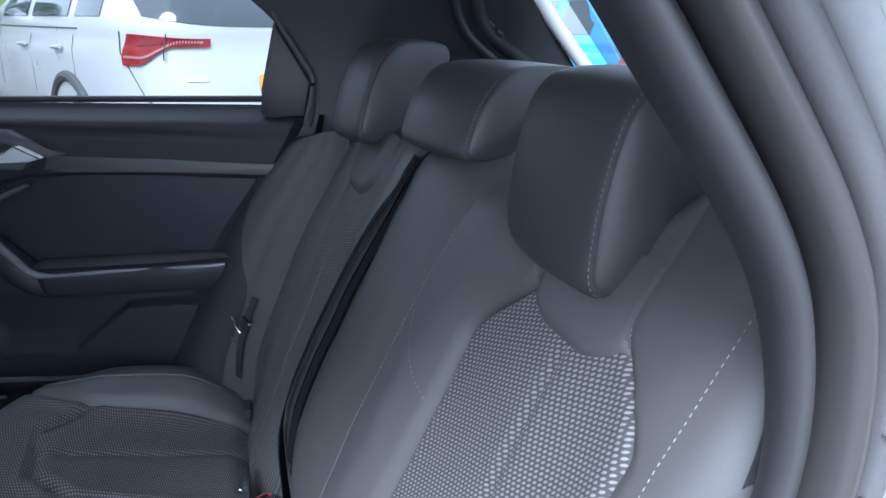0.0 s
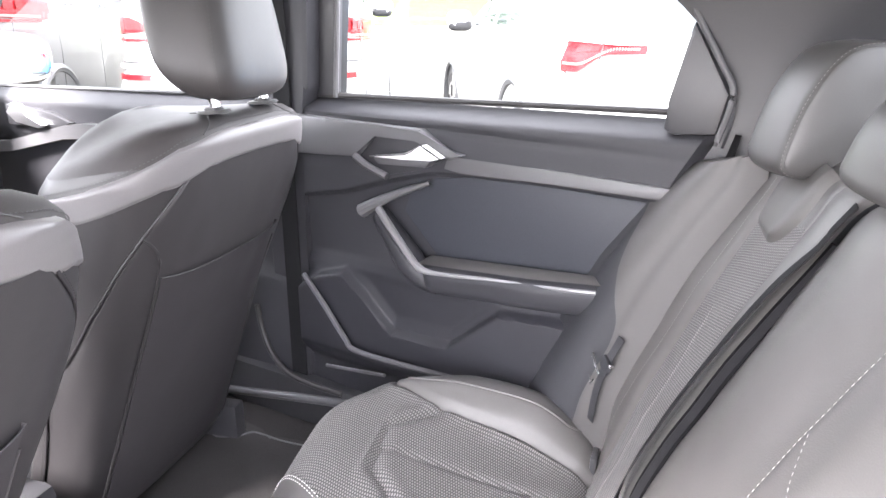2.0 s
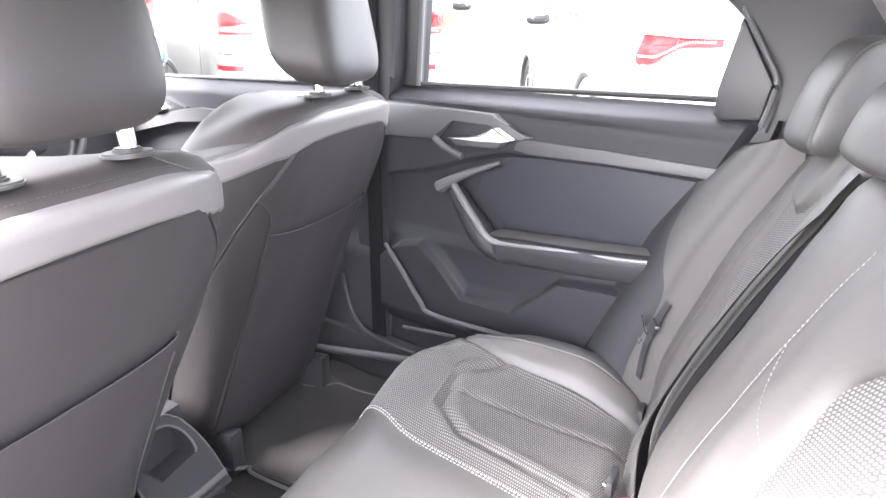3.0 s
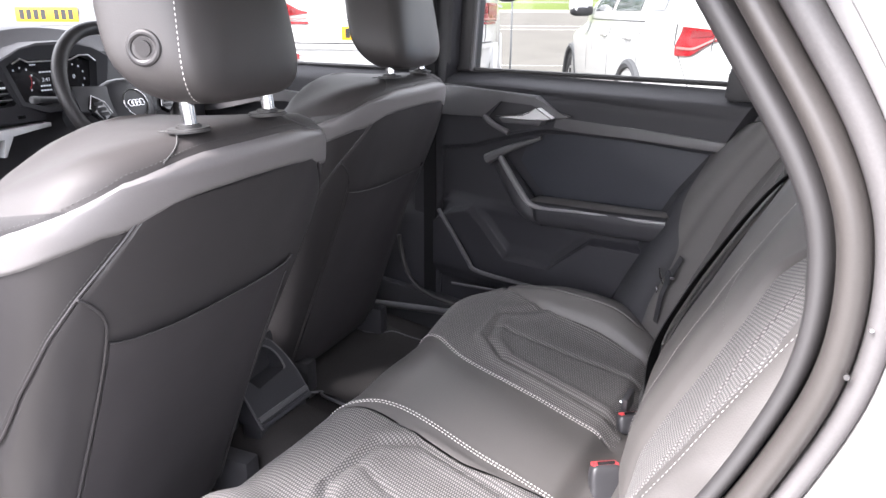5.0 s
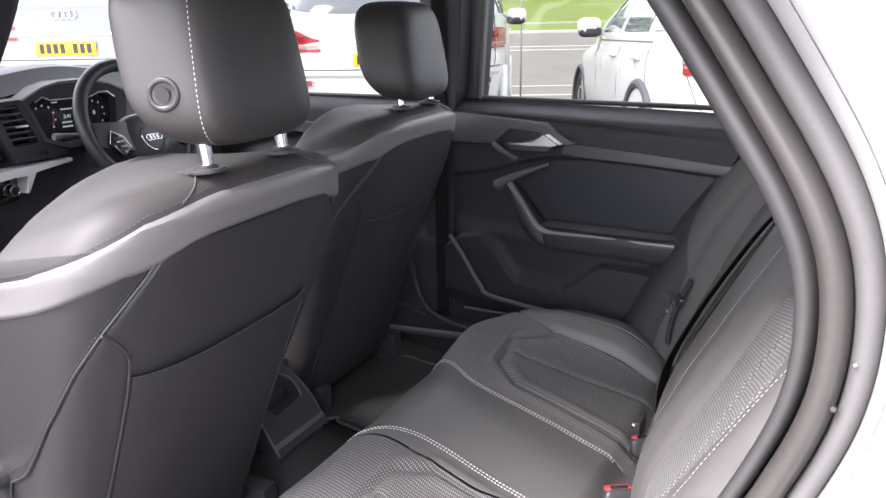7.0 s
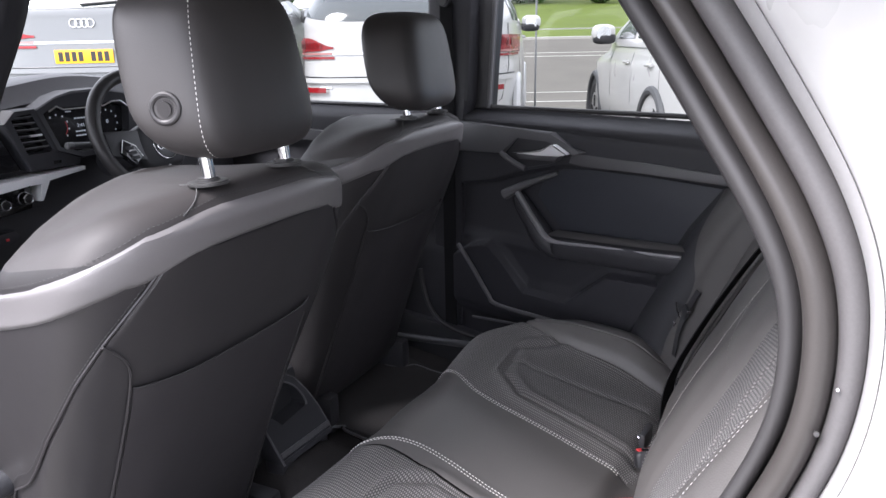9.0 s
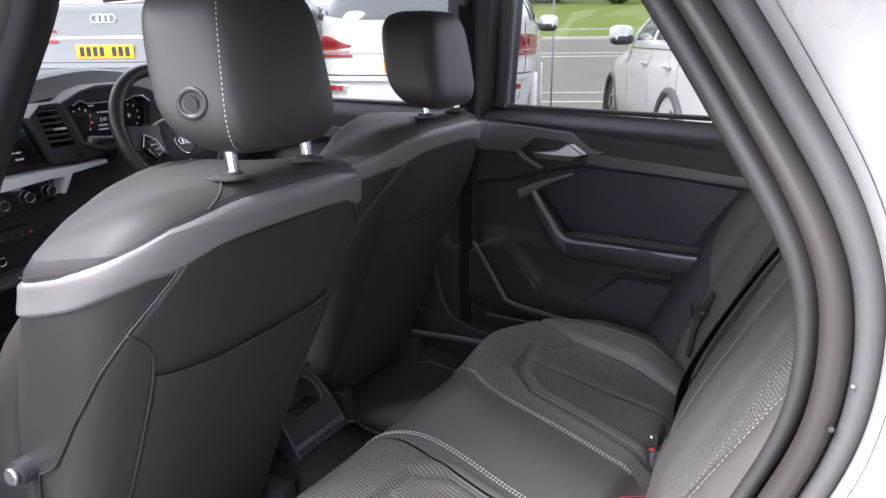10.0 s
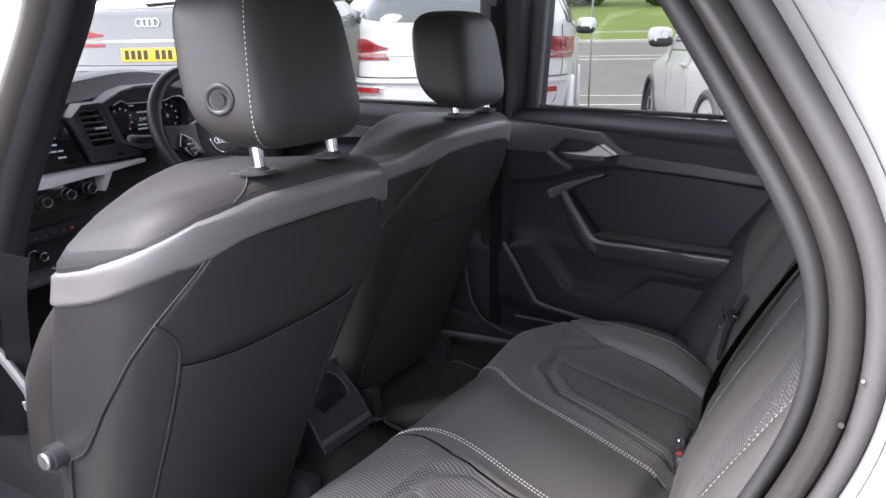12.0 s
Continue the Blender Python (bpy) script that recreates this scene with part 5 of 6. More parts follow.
def frame_plate(outer, inner, x0, x1, sink):
    """A surround: an outer outline that slopes in to an inner one."""
    bm = bmesh.new()
    rows = [[bm.verts.new((x, y, z)) for y, z in line] for x, line in ((x0, outer), (x1, outer), (x1 + 0.004, [(a * 0.85 + c * 0.15, b * 0.85 + e * 0.15) for (a, b), (c, e) in zip(outer, inner)]), (x1, inner), (x1 - sink, inner))]
    n = len(outer)
    for a, b in zip(rows, rows[1:]):
        for k in range(n):
            bm.faces.new((a[k], a[(k + 1) % n], b[(k + 1) % n], b[k]))
    return bm


COWL = [(-0.117, 1.018), (-0.052, 1.048), (0.0, 1.060), (0.10, 1.062), (0.170, 1.045), (0.225, 1.018), (0.205, 0.92), (0.165, 0.878), (0.004, 0.872), (-0.072, 0.900)]
DIAL = [(-0.094, 1.004), (-0.058, 1.024), (-0.030, 1.016), (0.090, 1.016), (0.125, 1.026), (0.180, 1.004), (0.172, 0.935), (0.145, 0.905), (0.006, 0.888), (-0.058, 0.910)]
part("instrument_cowl", frame_plate(COWL, DIAL, -0.05, 0.075, 0.035), PLASTIC, dash, "soft black instrument cowl")
screen = part("instrument_screen", facing(prism([(y * 1.02 - 0.001, z) for y, z in DIAL], -0.044, -0.038, 0.0)), PIANO, dash, "dark digital instrument screen")
SCREEN_INK = glow("screen_grey", (0.40, 0.42, 0.45), 0.07)
SCREEN_RED = glow("screen_red", (0.5, 0.04, 0.05), 0.06)
SX = 0.0448
face = Matrix.Translation((SX, 0, 0)) @ Matrix(((0, 0, 1, 0), (1, 0, 0, 0), (0, 1, 0, 0), (0, 0, 0, 1)))
part("clock_text", text_bm("3:41", 0.015, face @ Matrix.Translation((0.034, 0.960, 0))), SCREEN_INK, screen, "3:41 in pale digits")
for y, z, w in ((0.034, 0.981, 0.040), (0.030, 0.944, 0.032), (0.030, 0.932, 0.034), (0.000, 1.002, 0.018)):
    for k in range(4):
        part("text_bar", box(SX, y - w * 0.36 + w * 0.25 * k, z, 0.0008, w * 0.19, 0.0040, 0), SCREEN_INK, screen)
for cy in (-0.038, 0.122):
    for k in range(9):
        t = radians(222 - 33 * k)
        part("dial_mark", box(SX, cy + 0.034 * math.cos(t), 0.960 + 0.036 * math.sin(t), 0.0008, 0.0035, 0.0050, 0), SCREEN_INK, screen)
part("red_arc", tube([(SX, -0.038 + 0.029 * math.cos(t), 0.960 + 0.031 * math.sin(t)) for t in [radians(28 - 7 * k) for k in range(11)]], 0.0005, 5), SCREEN_RED, screen)
part("speed_text", text_bm("0", 0.016, face @ Matrix.Translation((0.122, 0.962, 0))), SCREEN_INK, screen)
part("cowl_trim", tube([(0.080, -0.080, 1.010), (0.080, -0.056, 1.022), (0.080, -0.036, 1.012), (0.080, 0.090, 1.012), (0.080, 0.120, 1.022), (0.080, 0.150, 1.022), (0.080, 0.172, 1.004)], 0.0022, 6), ALU, dash, "silver line over the instruments")
# air vent
VENT_OUT = [(-0.206, 0.987), (-0.172, 1.020), (-0.112, 1.022), (-0.088, 0.955), (-0.048, 0.892), (0.000, 0.872), (-0.006, 0.856), (-0.152, 0.855)]
VENT_IN = [(-0.181, 0.995), (-0.165, 1.004), (-0.125, 1.008), (-0.104, 0.960), (-0.080, 0.908), (-0.088, 0.902), (-0.110, 0.900), (-0.152, 0.900)]
vent = part("air_vent", frame_plate(VENT_OUT, VENT_IN, -0.05, 0.070, 0.04), PLASTIC, dash, "angular black air vent")
part("vent_throat", facing(prism(VENT_IN, -0.034, -0.030, 0)), PIANO, vent)
for k in range(6):
    z = 0.916 + 0.0165 * k
    lo = -0.153 - 0.28 * (z - 0.90)
    hi = -0.082 - 0.42 * (z - 0.905)
    part("vent_slat", box(0.058, (lo + hi) / 2, z, 0.020, hi - lo, 0.0035, 0.001, Matrix.Translation((0.058, 0, z)) @ Matrix.Rotation(radians(-18), 4, "Y") @ Matrix.Translation((-0.058, 0, -z))), PLASTIC_GREY, vent)
part("vent_tab", box(0.070, -0.122, 0.950, 0.010, 0.034, 0.006, 0.002), ALU, vent, "silver vent tab")
part("vent_lock", box(0.074, -0.075, 0.872, 0.003, 0.022, 0.008, 0.001), PIANO, vent)
part("dash_trim", facing(prism([(-0.62, 0.796), (-0.62, 0.828), (-0.294, 0.838), (0.0, 0.850), (0.0, 0.838), (-0.115, 0.829), (-0.140, 0.775), (-0.150, 0.775), (-0.134, 0.824), (-0.172, 0.822), (-0.300, 0.810)], -0.084, -0.02, 0.0025)), SILVER_SATIN, dash, "silver dashboard strip")
touch = part("touch_screen", facing(prism([(-0.46, 0.850), (-0.46, 0.975), (-0.222, 0.985), (-0.165, 0.860)], -0.052, -0.03, 0.003)), PIANO, dash, "dark centre touch screen")
for k, (y, w) in enumerate(((-0.262, 0.03), (-0.268, 0.045), (-0.255, 0.050), (-0.235, 0.022))):
    for q in range(3):
        part("text_bar", box(0.0530, y + w * (q - 1) * 0.36, 0.935 - 0.018 * k, 0.001, w * 0.28, 0.0045, 0), SCREEN_INK, touch)
climate = part("climate_panel", facing(prism([(-0.46, 0.725), (-0.46, 0.803), (-0.30, 0.812), (-0.148, 0.824), (-0.155, 0.755), (-0.33, 0.738)], -0.052, -0.02, 0.004)), PIANO, dash, "gloss black climate panel")
for y, z in ((-0.307, 0.771), (-0.238, 0.780), (-0.175, 0.786)):
    kb = part("climate_knob", disc((0.060, y, z), (1, 0, 0), 0.0135, 0.030, 28, 0.003), PIANO, dash, "round black climate knob")
    part("knob_ring", tube([(0.074, y + 0.0125 * math.cos(t), z + 0.0125 * math.sin(t)) for t in [2 * math.pi * q / 28 for q in range(28)]], 0.0022, 8, closed=True, up=(1, 0, 0)), CHROME, kb, "chrome ring")
    part("knob_base", tube([(0.053, y + 0.0165 * math.cos(t), z + 0.0165 * math.sin(t)) for t in [2 * math.pi * q / 28 for q in range(28)]], 0.0016, 8, closed=True, up=(1, 0, 0)), CHROME, kb)
part("switch_panel", facing(prism([(-0.42, 0.655), (-0.42, 0.690), (-0.215, 0.706), (-0.205, 0.690), (-0.22, 0.672)], -0.054, -0.02, 0.004)), PLASTIC, dash)
for k in range(5):
    part("switch", box(0.055, -0.345 + 0.026 * k, 0.6765 + 0.0022 * k, 0.003, 0.009, 0.007, 0.001), PLASTIC_GREY if k < 4 else RED_PLASTIC, dash)
part("lower_shelf", facing(prism([(-0.46, 0.560), (-0.46, 0.575), (-0.25, 0.590), (-0.22, 0.575)], -0.12, -0.02, 0.004)), PLASTIC_GREY, dash)
sk = part("start_knob", disc((0.056, -0.338, 0.627), (1, 0, 0), 0.011, 0.03, 28, 0.003), PIANO, dash)
part("knob_ring", tube([(0.071, -0.338 + 0.011 * math.cos(t), 0.627 + 0.011 * math.sin(t)) for t in [2 * math.pi * q / 28 for q in range(28)]], 0.0020, 8, closed=True, up=(1, 0, 0)), CHROME, sk)
part("knob_base", tube([(0.045, -0.352 + 0.014 * math.cos(t), 0.629 + 0.014 * math.sin(t)) for t in [2 * math.pi * q / 28 for q in range(28)]], 0.0018, 8, closed=True, up=(1, 0, 0)), CHROME, sk)

WHEEL = pose(-0.72, 0.102, 0.942, 0, -22, 14)
wheel = thing("steering_wheel", WHEEL, "black leather steering wheel with silver badge ring", "steering wheel")
circ = [2 * math.pi * k / 64 for k in range(64)]
part("rim", tube([(0, 0.178 * math.cos(t), 0.178 * math.sin(t)) for t in circ], 0.0185, 14, closed=True, up=(1, 0, 0)), LEATHER_SHADED, wheel, "black leather rim")
part("hub", blob(0.035, 0.080, 0.070, 3, 3, 32, 18, lambda p: p + Vector((-0.005, 0, -0.036))), PLASTIC_HARD, wheel)
part("badge_ring", tube([(0.031, 0.038 * math.cos(t), -0.044 + 0.038 * math.sin(t)) for t in circ], 0.0018, 8, closed=True, up=(1, 0, 0)), CHROME, wheel, "chrome badge ring")
for k in range(4):
    part("badge_link", tube([(0.032, -0.018 + 0.012 * k + 0.0085 * math.cos(t), -0.044 + 0.0085 * math.sin(t)) for t in circ[::3]], 0.0011, 6, closed=True, up=(1, 0, 0)), CHROME, wheel)
for sg in (-1, 1):
    part("spoke", prism([(sg * 0.06, 0.014), (sg * 0.165, 0.022), (sg * 0.168, -0.046), (sg * 0.06, -0.075)], -0.006, 0.02, 0.006), PLASTIC_HARD, wheel).matrix_basis = Matrix.Rotation(radians(90), 4, "Z") @ Matrix.Diagonal((1, -1, 1, 1))
    outline = [(sg * 0.146, -0.044), (sg * 0.128, -0.010), (sg * 0.096, -0.030), (sg * 0.084, -0.062), (sg * 0.112, -0.082)]
    pad = part("switch_pad", facing(prism(outline, -0.028, -0.01, 0.003)), PIANO, wheel, "gloss black switch pad")
    part("pad_trim", tube([(0.029, y, z) for y, z in outline[:4]], 0.0011, 6, up=(1, 0, 0)), ALU, pad)
    for q in range(3):
        part("pad_switch", box(0.029, sg * (0.116 - 0.004 * q), -0.034 - 0.014 * q, 0.003, 0.026, 0.009, 0.001), PLASTIC, pad)
part("lower_spoke", tube([(0.01, 0.0, -0.05), (0.006, 0.0, -0.165)], 0.012, 8), ALU, wheel, "silver lower spoke")
part("column", disc((-0.12, 0, -0.01), (1, 0, 0), 0.05, 0.20, 24, 0.01), PLASTIC_HARD, wheel)
stalk = part("indicator_stalk", tube(spline([(-0.05, -0.04, 0.0), (-0.045, -0.14, 0.005), (-0.03, -0.235, 0.01)]), lambda t: 0.010 - 0.002 * t, 10), PLASTIC_HARD, wheel, "black indicator stalk")
part("stalk_tip", disc((-0.029, -0.240, 0.010), (0.1, -1, 0.05), 0.0095, 0.02, 16, 0.002), PLASTIC_GREY, stalk)

# ---- parked cars ----


class Shape:
    """A car body as rounded slices: rear and front ends and half width by height, in metres from the rear bumper's foot."""

    def __init__(self, length, width, height, belt, rear_cut):
        self.L, self.W, self.H, self.belt, self.cut = length, width, height, belt, rear_cut

    def ends(self, z):
        b, h = self.belt, self.H
        rear = -0.05 * smooth01(z, 0.45, 0.25) - 0.10 * smooth01(z, 0.62, b) - self.cut * smooth01(z, b, h + 0.15) * 1.25
        front = -self.L + 0.10 * smooth01(z, 0.45, 0.25) + 0.12 * smooth01(z, 0.55, 0.8) + 0.80 * smooth01(z, b - 0.16, b + 0.03) + 1.15 * smooth01(z, b + 0.03, h)
        return rear, front

    def half(self, z):
        w = self.W / 2
        w *= 0.95 + 0.05 * smooth01(z, 0.25, 0.6)
        w -= 0.03 * smooth01(z, self.belt - 0.12, self.belt) + 0.19 * smooth01(z, self.belt, self.H)
        return w

    def rear_x(self, y, z, n=5.0, off=0.0):
        r, f = self.ends(z)
        a, c, b = (r - f) / 2, (r + f) / 2, self.half(z)
        q = min(abs(y) / (b + off), 0.999)
        return c + a * (1 - q ** n) ** (1 / n) + off

    def side_y(self, x, z, n=5.0, off=0.0):
        r, f = self.ends(z)
        a, c, b = (r - f) / 2, (r + f) / 2, self.half(z)
        q = min(abs(x - c) / a, 0.999)
        return b * (1 - q ** n) ** (1 / n) + off

    def ring(self, z, m=96, n=5.0, k=1.0):
        r, f = self.ends(z)
        a, c, b = (r - f) / 2 * k, (r + f) / 2, self.half(z) * k
        out = []
        for i in range(m):
            t = 2 * math.pi * i / m
            # more points round the corners
            co, si = math.cos(t), math.sin(t)
            out.append(Vector((c + math.copysign(abs(co) ** (2 / n), co) * a, math.copysign(abs(si) ** (2 / n), si) * b, z)))
        return out


def rear_patch(sh, y0, y1, zlo, zhi, off, nu=14, nv=8):
    return grid(nu, nv, lambda a, b: (lambda y: (lambda z: Vector((sh.rear_x(y, z, off=off), y, z)))(zlo(a) + (zhi(a) - zlo(a)) * b))(y0 + (y1 - y0) * a))


def side_patch(sh, sg, x0, x1, zlo, zhi, off, nu=14, nv=8):
    return grid(nu, nv, lambda a, b: (lambda x: (lambda z: Vector((x, sg * sh.side_y(x, z, off=off), z)))(zlo(a) + (zhi(a) - zlo(a)) * b))(x0 + (x1 - x0) * a))


def corner_patch(sh, sg, s0, s1, zlo, zhi, off, nu=30, nv=8, n=5.0):
    """A patch round a rear corner, from s0 to s1 metres along the skin (0 where the tailgate's middle third ends)."""
    r, f = sh.ends(0.95)
    a0, b0 = (r - f) / 2, sh.half(0.95)
    table, last, run = [], None, 0.0
    for k in range(241):
        t = 0.12 + 0.75 * k / 240
        p = Vector((math.cos(t) ** (2 / n) * a0, math.sin(t) ** (2 / n) * b0, 0))
        run += (p - last).length if last else 0.0
        table.append((run, t))
        last = p

    def f2(a, b):
        t = course(table, s0 + (s1 - s0) * a)
        z = zlo(a) + (zhi(a) - zlo(a)) * b
        rr, ff = sh.ends(z)
        aa, cc, bb = (rr - ff) / 2 + off, (rr + ff) / 2, sh.half(z) + off
        return Vector((cc + math.cos(t) ** (2 / n) * aa, sg * math.sin(t) ** (2 / n) * bb, z))
    return grid(nu, nv, f2)


def wheel_part(car, x, sg, y, r):
    tyre = part("wheel", disc((x, sg * (y - 0.08), r), (0, 1, 0), r, 0.20, 36, 0.03), TYRE, car)
    part("rim", disc((x, sg * (y + 0.012), r), (0, 1, 0), r * 0.68, 0.02, 32, 0.008), RIM, tyre, "silver alloy rim")
    for k in range(5):
        t = 2 * math.pi * k / 5
        part("rim_gap", box(0, 0, 0, r * 0.16, 0.006, r * 0.34, 0.01, Matrix.Translation((x + r * 0.4 * math.sin(t), sg * (y + 0.022), r + r * 0.4 * math.cos(t))) @ Matrix.Rotation(t, 4, "Y")), TYRE, tyre)


def parked_car(name, m, sh, paint, label, style, cladding=True, glass_top=0.14, wheel_r=0.35, axle=(0.98, 3.62), lamp=0.46):
    car = thing(name, m, label, "car", "parked cars")
    zs = [0.25, 0.30, 0.36, 0.45, 0.52, 0.60, 0.68, 0.76, 0.84, 0.90, 0.95] + [sh.belt - 0.04, sh.belt - 0.01, sh.belt + 0.02]
    zs = sorted(set([z for z in zs if z < sh.belt + 0.03]))
    k = 10
    zs += [sh.belt + 0.05 + (sh.H - 0.10 - sh.belt) * i / k for i in range(k + 1)]
    rings = [sh.ring(z) for z in zs]
    for j, q in enumerate((0.985, 0.93, 0.80, 0.5)):
        r = sh.ring(sh.H - 0.05, k=q)
        rings.append([Vector((p.x, p.y, sh.H - 0.05 + (0.022, 0.036, 0.046, 0.052)[j])) for p in r])
    part("body", loft(rings), paint, car)
    b, h = sh.belt, sh.H
    mz = b + (0.15 if style == "wedge" else 0.07)
    mx = -2.95 if style == "wedge" else -3.02
    wr = sh.half(b + 0.1) - 0.13
    part("rear_window", rear_patch(sh, -wr, wr, lambda a: b + 0.05 + 0.05 * (2 * a - 1) ** 4, lambda a: h - 0.16 - 0.02 * (2 * a - 1) ** 4, 0.006, 24, 12), CAR_GLASS, car, "dark rear window")
    part("rear_wiper", tube([(sh.rear_x(0, b + 0.07, off=0.02), 0.0, b + 0.075), (sh.rear_x(0.4, b + 0.09, off=0.02), 0.42, b + 0.10)], 0.010, 6), PLASTIC_HARD, car)
    for sg in (-1, 1):
        hi = lambda a: h - 0.13
        for x0, x1 in ((-0.62, -1.05), (-1.12, -1.98), (-2.06, -2.85)):
            x1c = x1
            part("side_window", side_patch(sh, sg, x0 - 0.06, x1c, lambda a: b + (0.10 if style == "wedge" else 0.045), (lambda a, e=x0: h - 0.13 - (0.18 * smooth01(a, 0.55, 0.0) if e > -0.7 else 0) - (0.25 * smooth01(a, 0.5, 1.0) if e < -2 else 0)), 0.006), CAR_GLASS, car)
        part("window_line", tube([(x * 0.1, sg * sh.side_y(x * 0.1, b + 0.03, off=0.004), b + 0.03) for x in range(-29, -9)], 0.004, 6), PLASTIC_HARD, car)
        for x in axle:
            y = sh.side_y(-x, 0.5)
            part("wheel_well", disc((-x, sg * (y - 0.02), wheel_r), (0, 1, 0), wheel_r + 0.055, 0.05, 40, 0.004), PLASTIC_HARD, car)
            arc = [radians(-8 + 196 * t / 24) for t in range(25)]
            part("wheel_arch", tube([(-x + (wheel_r + 0.085) * math.cos(t), sg * (y + 0.004), wheel_r + (wheel_r + 0.085) * math.sin(t)) for t in arc], 0.036, 8, up=(0, 1, 0)), BLACK_CLADDING if cladding else paint, car)
            wheel_part(car, -x, sg, y - 0.012, wheel_r)
        mb = part("wing_mirror", blob(0.06, 0.11, 0.075, 3, 3, 28, 16, lambda p, k=sg: p + Vector((mx, k * (sh.W / 2 + 0.08), mz + 0.005))), paint, car, "door mirror")
        part("mirror_glass", disc((mx + 0.058, sg * (sh.W / 2 + 0.085), mz), (1, 0, 0), 0.066, 0.006, 24, 0.002), CHROME, mb)
        part("mirror_lower", blob(0.064, 0.108, 0.055, 3, 3, 24, 12, lambda p, k=sg: p + Vector((mx, k * (sh.W / 2 + 0.070), mz - 0.045))), PLASTIC_HARD, mb)
        for x in (-1.32, -2.15):
            hd = part("door_handle", tube([(x + 0.09, sg * (sh.side_y(x, b - 0.08) + 0.022), b - 0.085), (x - 0.09, sg * (sh.side_y(x, b - 0.08) + 0.022), b - 0.09)], 0.013, 8), paint, car)
        for x in (-1.08, -2.02, -2.98):
            part("door_gap", tube([(x + 0.03 * math.sin(z * 3), sg * (sh.side_y(x, z) - 0.001), z) for z in (0.36, 0.5, 0.65, 0.8, 0.95, b - 0.01)], 0.003, 5), PLASTIC_HARD, car)
        part("sill", tube([(-x * 0.1, sg * (sh.side_y(-x * 0.1, 0.32) + 0.006), 0.32) for x in range(13, 32)], 0.05, 8), BLACK_CLADDING if cladding else paint, car)
    # tailgate lines
    tgw = sh.half(0.8) - 0.10
    part("tailgate_gap", tube([(sh.rear_x(y, z, off=0.001), y, z) for y, z in ((-tgw, b + 0.02), (-tgw - 0.01, 0.95), (-tgw + 0.04, 0.70), (-tgw + 0.12, 0.63), (tgw - 0.12, 0.63), (tgw - 0.04, 0.70), (tgw + 0.01, 0.95), (tgw, b + 0.02))], 0.004, 5), PLASTIC_HARD, car)
    part("lower_bumper", grid(30, 6, lambda a, c: Vector((sh.rear_x(-sh.W / 2 * 0.96 + sh.W * 0.96 * a, 0.28 + 0.17 * c, off=0.012), -sh.W / 2 * 0.96 + sh.W * 0.96 * a, 0.28 + 0.17 * c))), BLACK_CLADDING, car, "black lower bumper")
    # lamps
    dz = sh.belt - (1.06 if style == "wedge" else 1.16)
    hw = sh.half(0.95)
    for sg in (-1, 1):
        if style == "wedge":
            zl = lambda a: dz + 1.000 - 0.092 * smooth01(a, 0.30, 0.62) - 0.012 * a + 0.045 * max(0, (a - 0.86) / 0.14) ** 2
            zh = lambda a: dz + 1.045 + 0.022 * smooth01(a, 0.1, 0.8) - 0.030 * max(0, (a - 0.88) / 0.12) ** 2
            unit = part("tail_lamp", corner_patch(sh, sg, 0.08, 0.74, zl, zh, 0.012, 40), RED_LENS, car, "red wedge-shaped tail lamp")
            part("lamp_strip", corner_patch(sh, sg, 0.12, 0.58, lambda a: zl(0.15 + 0.62 * a) + 0.020 + 0.02 * a, lambda a: zl(0.15 + 0.62 * a) + 0.034 + 0.02 * a, 0.016), PALE_LENS, unit, "pale indicator strip")
            for e0, e1 in ((0.14, 0.30), (0.34, 0.50)):
                part("lamp_cell", corner_patch(sh, sg, e0, e1, lambda a: dz + 1.016 - 0.012 * a, lambda a: dz + 1.038 + 0.010 * a, 0.016, 10), DARK_LENS, unit)
            part("lamp_gap", corner_patch(sh, sg, 0.318, 0.326, lambda a: dz + 0.93, lambda a: dz + 1.07, 0.017, 2), PLASTIC_HARD, unit, "dark gap across the lamp")
            part("lamp_cell", corner_patch(sh, sg, 0.60, 0.70, lambda a: dz + 0.93 + 0.02 * a, lambda a: dz + 0.975 + 0.01 * a, 0.016, 8), DARK_LENS, unit)
        else:
            unit = part("tail_lamp", rear_patch(sh, sg * (hw - 0.01), sg * (hw - lamp), lambda a: dz + 0.985 + 0.018 * smooth01(a, 0.6, 1.0), lambda a: dz + 1.090 - 0.072 * smooth01(a, 0.45, 1.0), 0.012, 20, 8), RED_LENS, car, "slim red tail lamp")
            part("lamp_strip", rear_patch(sh, sg * (hw - 0.02), sg * (hw - lamp + 0.01), lambda a: dz + 0.958, lambda a: dz + 0.974, 0.016), PALE_LENS, unit, "pale lamp strip")
            part("lamp_base", rear_patch(sh, sg * (hw - 0.02), sg * (hw - lamp - 0.01), lambda a: dz + 0.925, lambda a: dz + 0.943, 0.014), RED_LENS, unit)
            for q in range(9):
                part("lamp_cell", rear_patch(sh, sg * (hw - 0.05 - 0.036 * q), sg * (hw - 0.068 - 0.036 * q), lambda a: dz + 1.006, lambda a, k=q: dz + 1.066 - 0.030 * smooth01(k, 4, 9), 0.018, 3, 2), DARK_LENS, unit)
            part("lamp_wrap", side_patch(sh, sg, sh.rear_x(0, 0.95) - 0.26, sh.rear_x(hw - 0.01, 1.0, off=0.012), lambda a: dz + 0.955 - 0.01 * a, lambda a: dz + 1.075 + 0.015 * a, 0.012), RED_LENS, unit)
        low = 0.49 if style == "wedge" else dz + 0.665
        part("reflector", rear_patch(sh, sg * (hw - 0.12), sg * (hw - 0.40), lambda a: low, lambda a: low + 0.040, 0.030, 8, 3), RED_LENS, car)
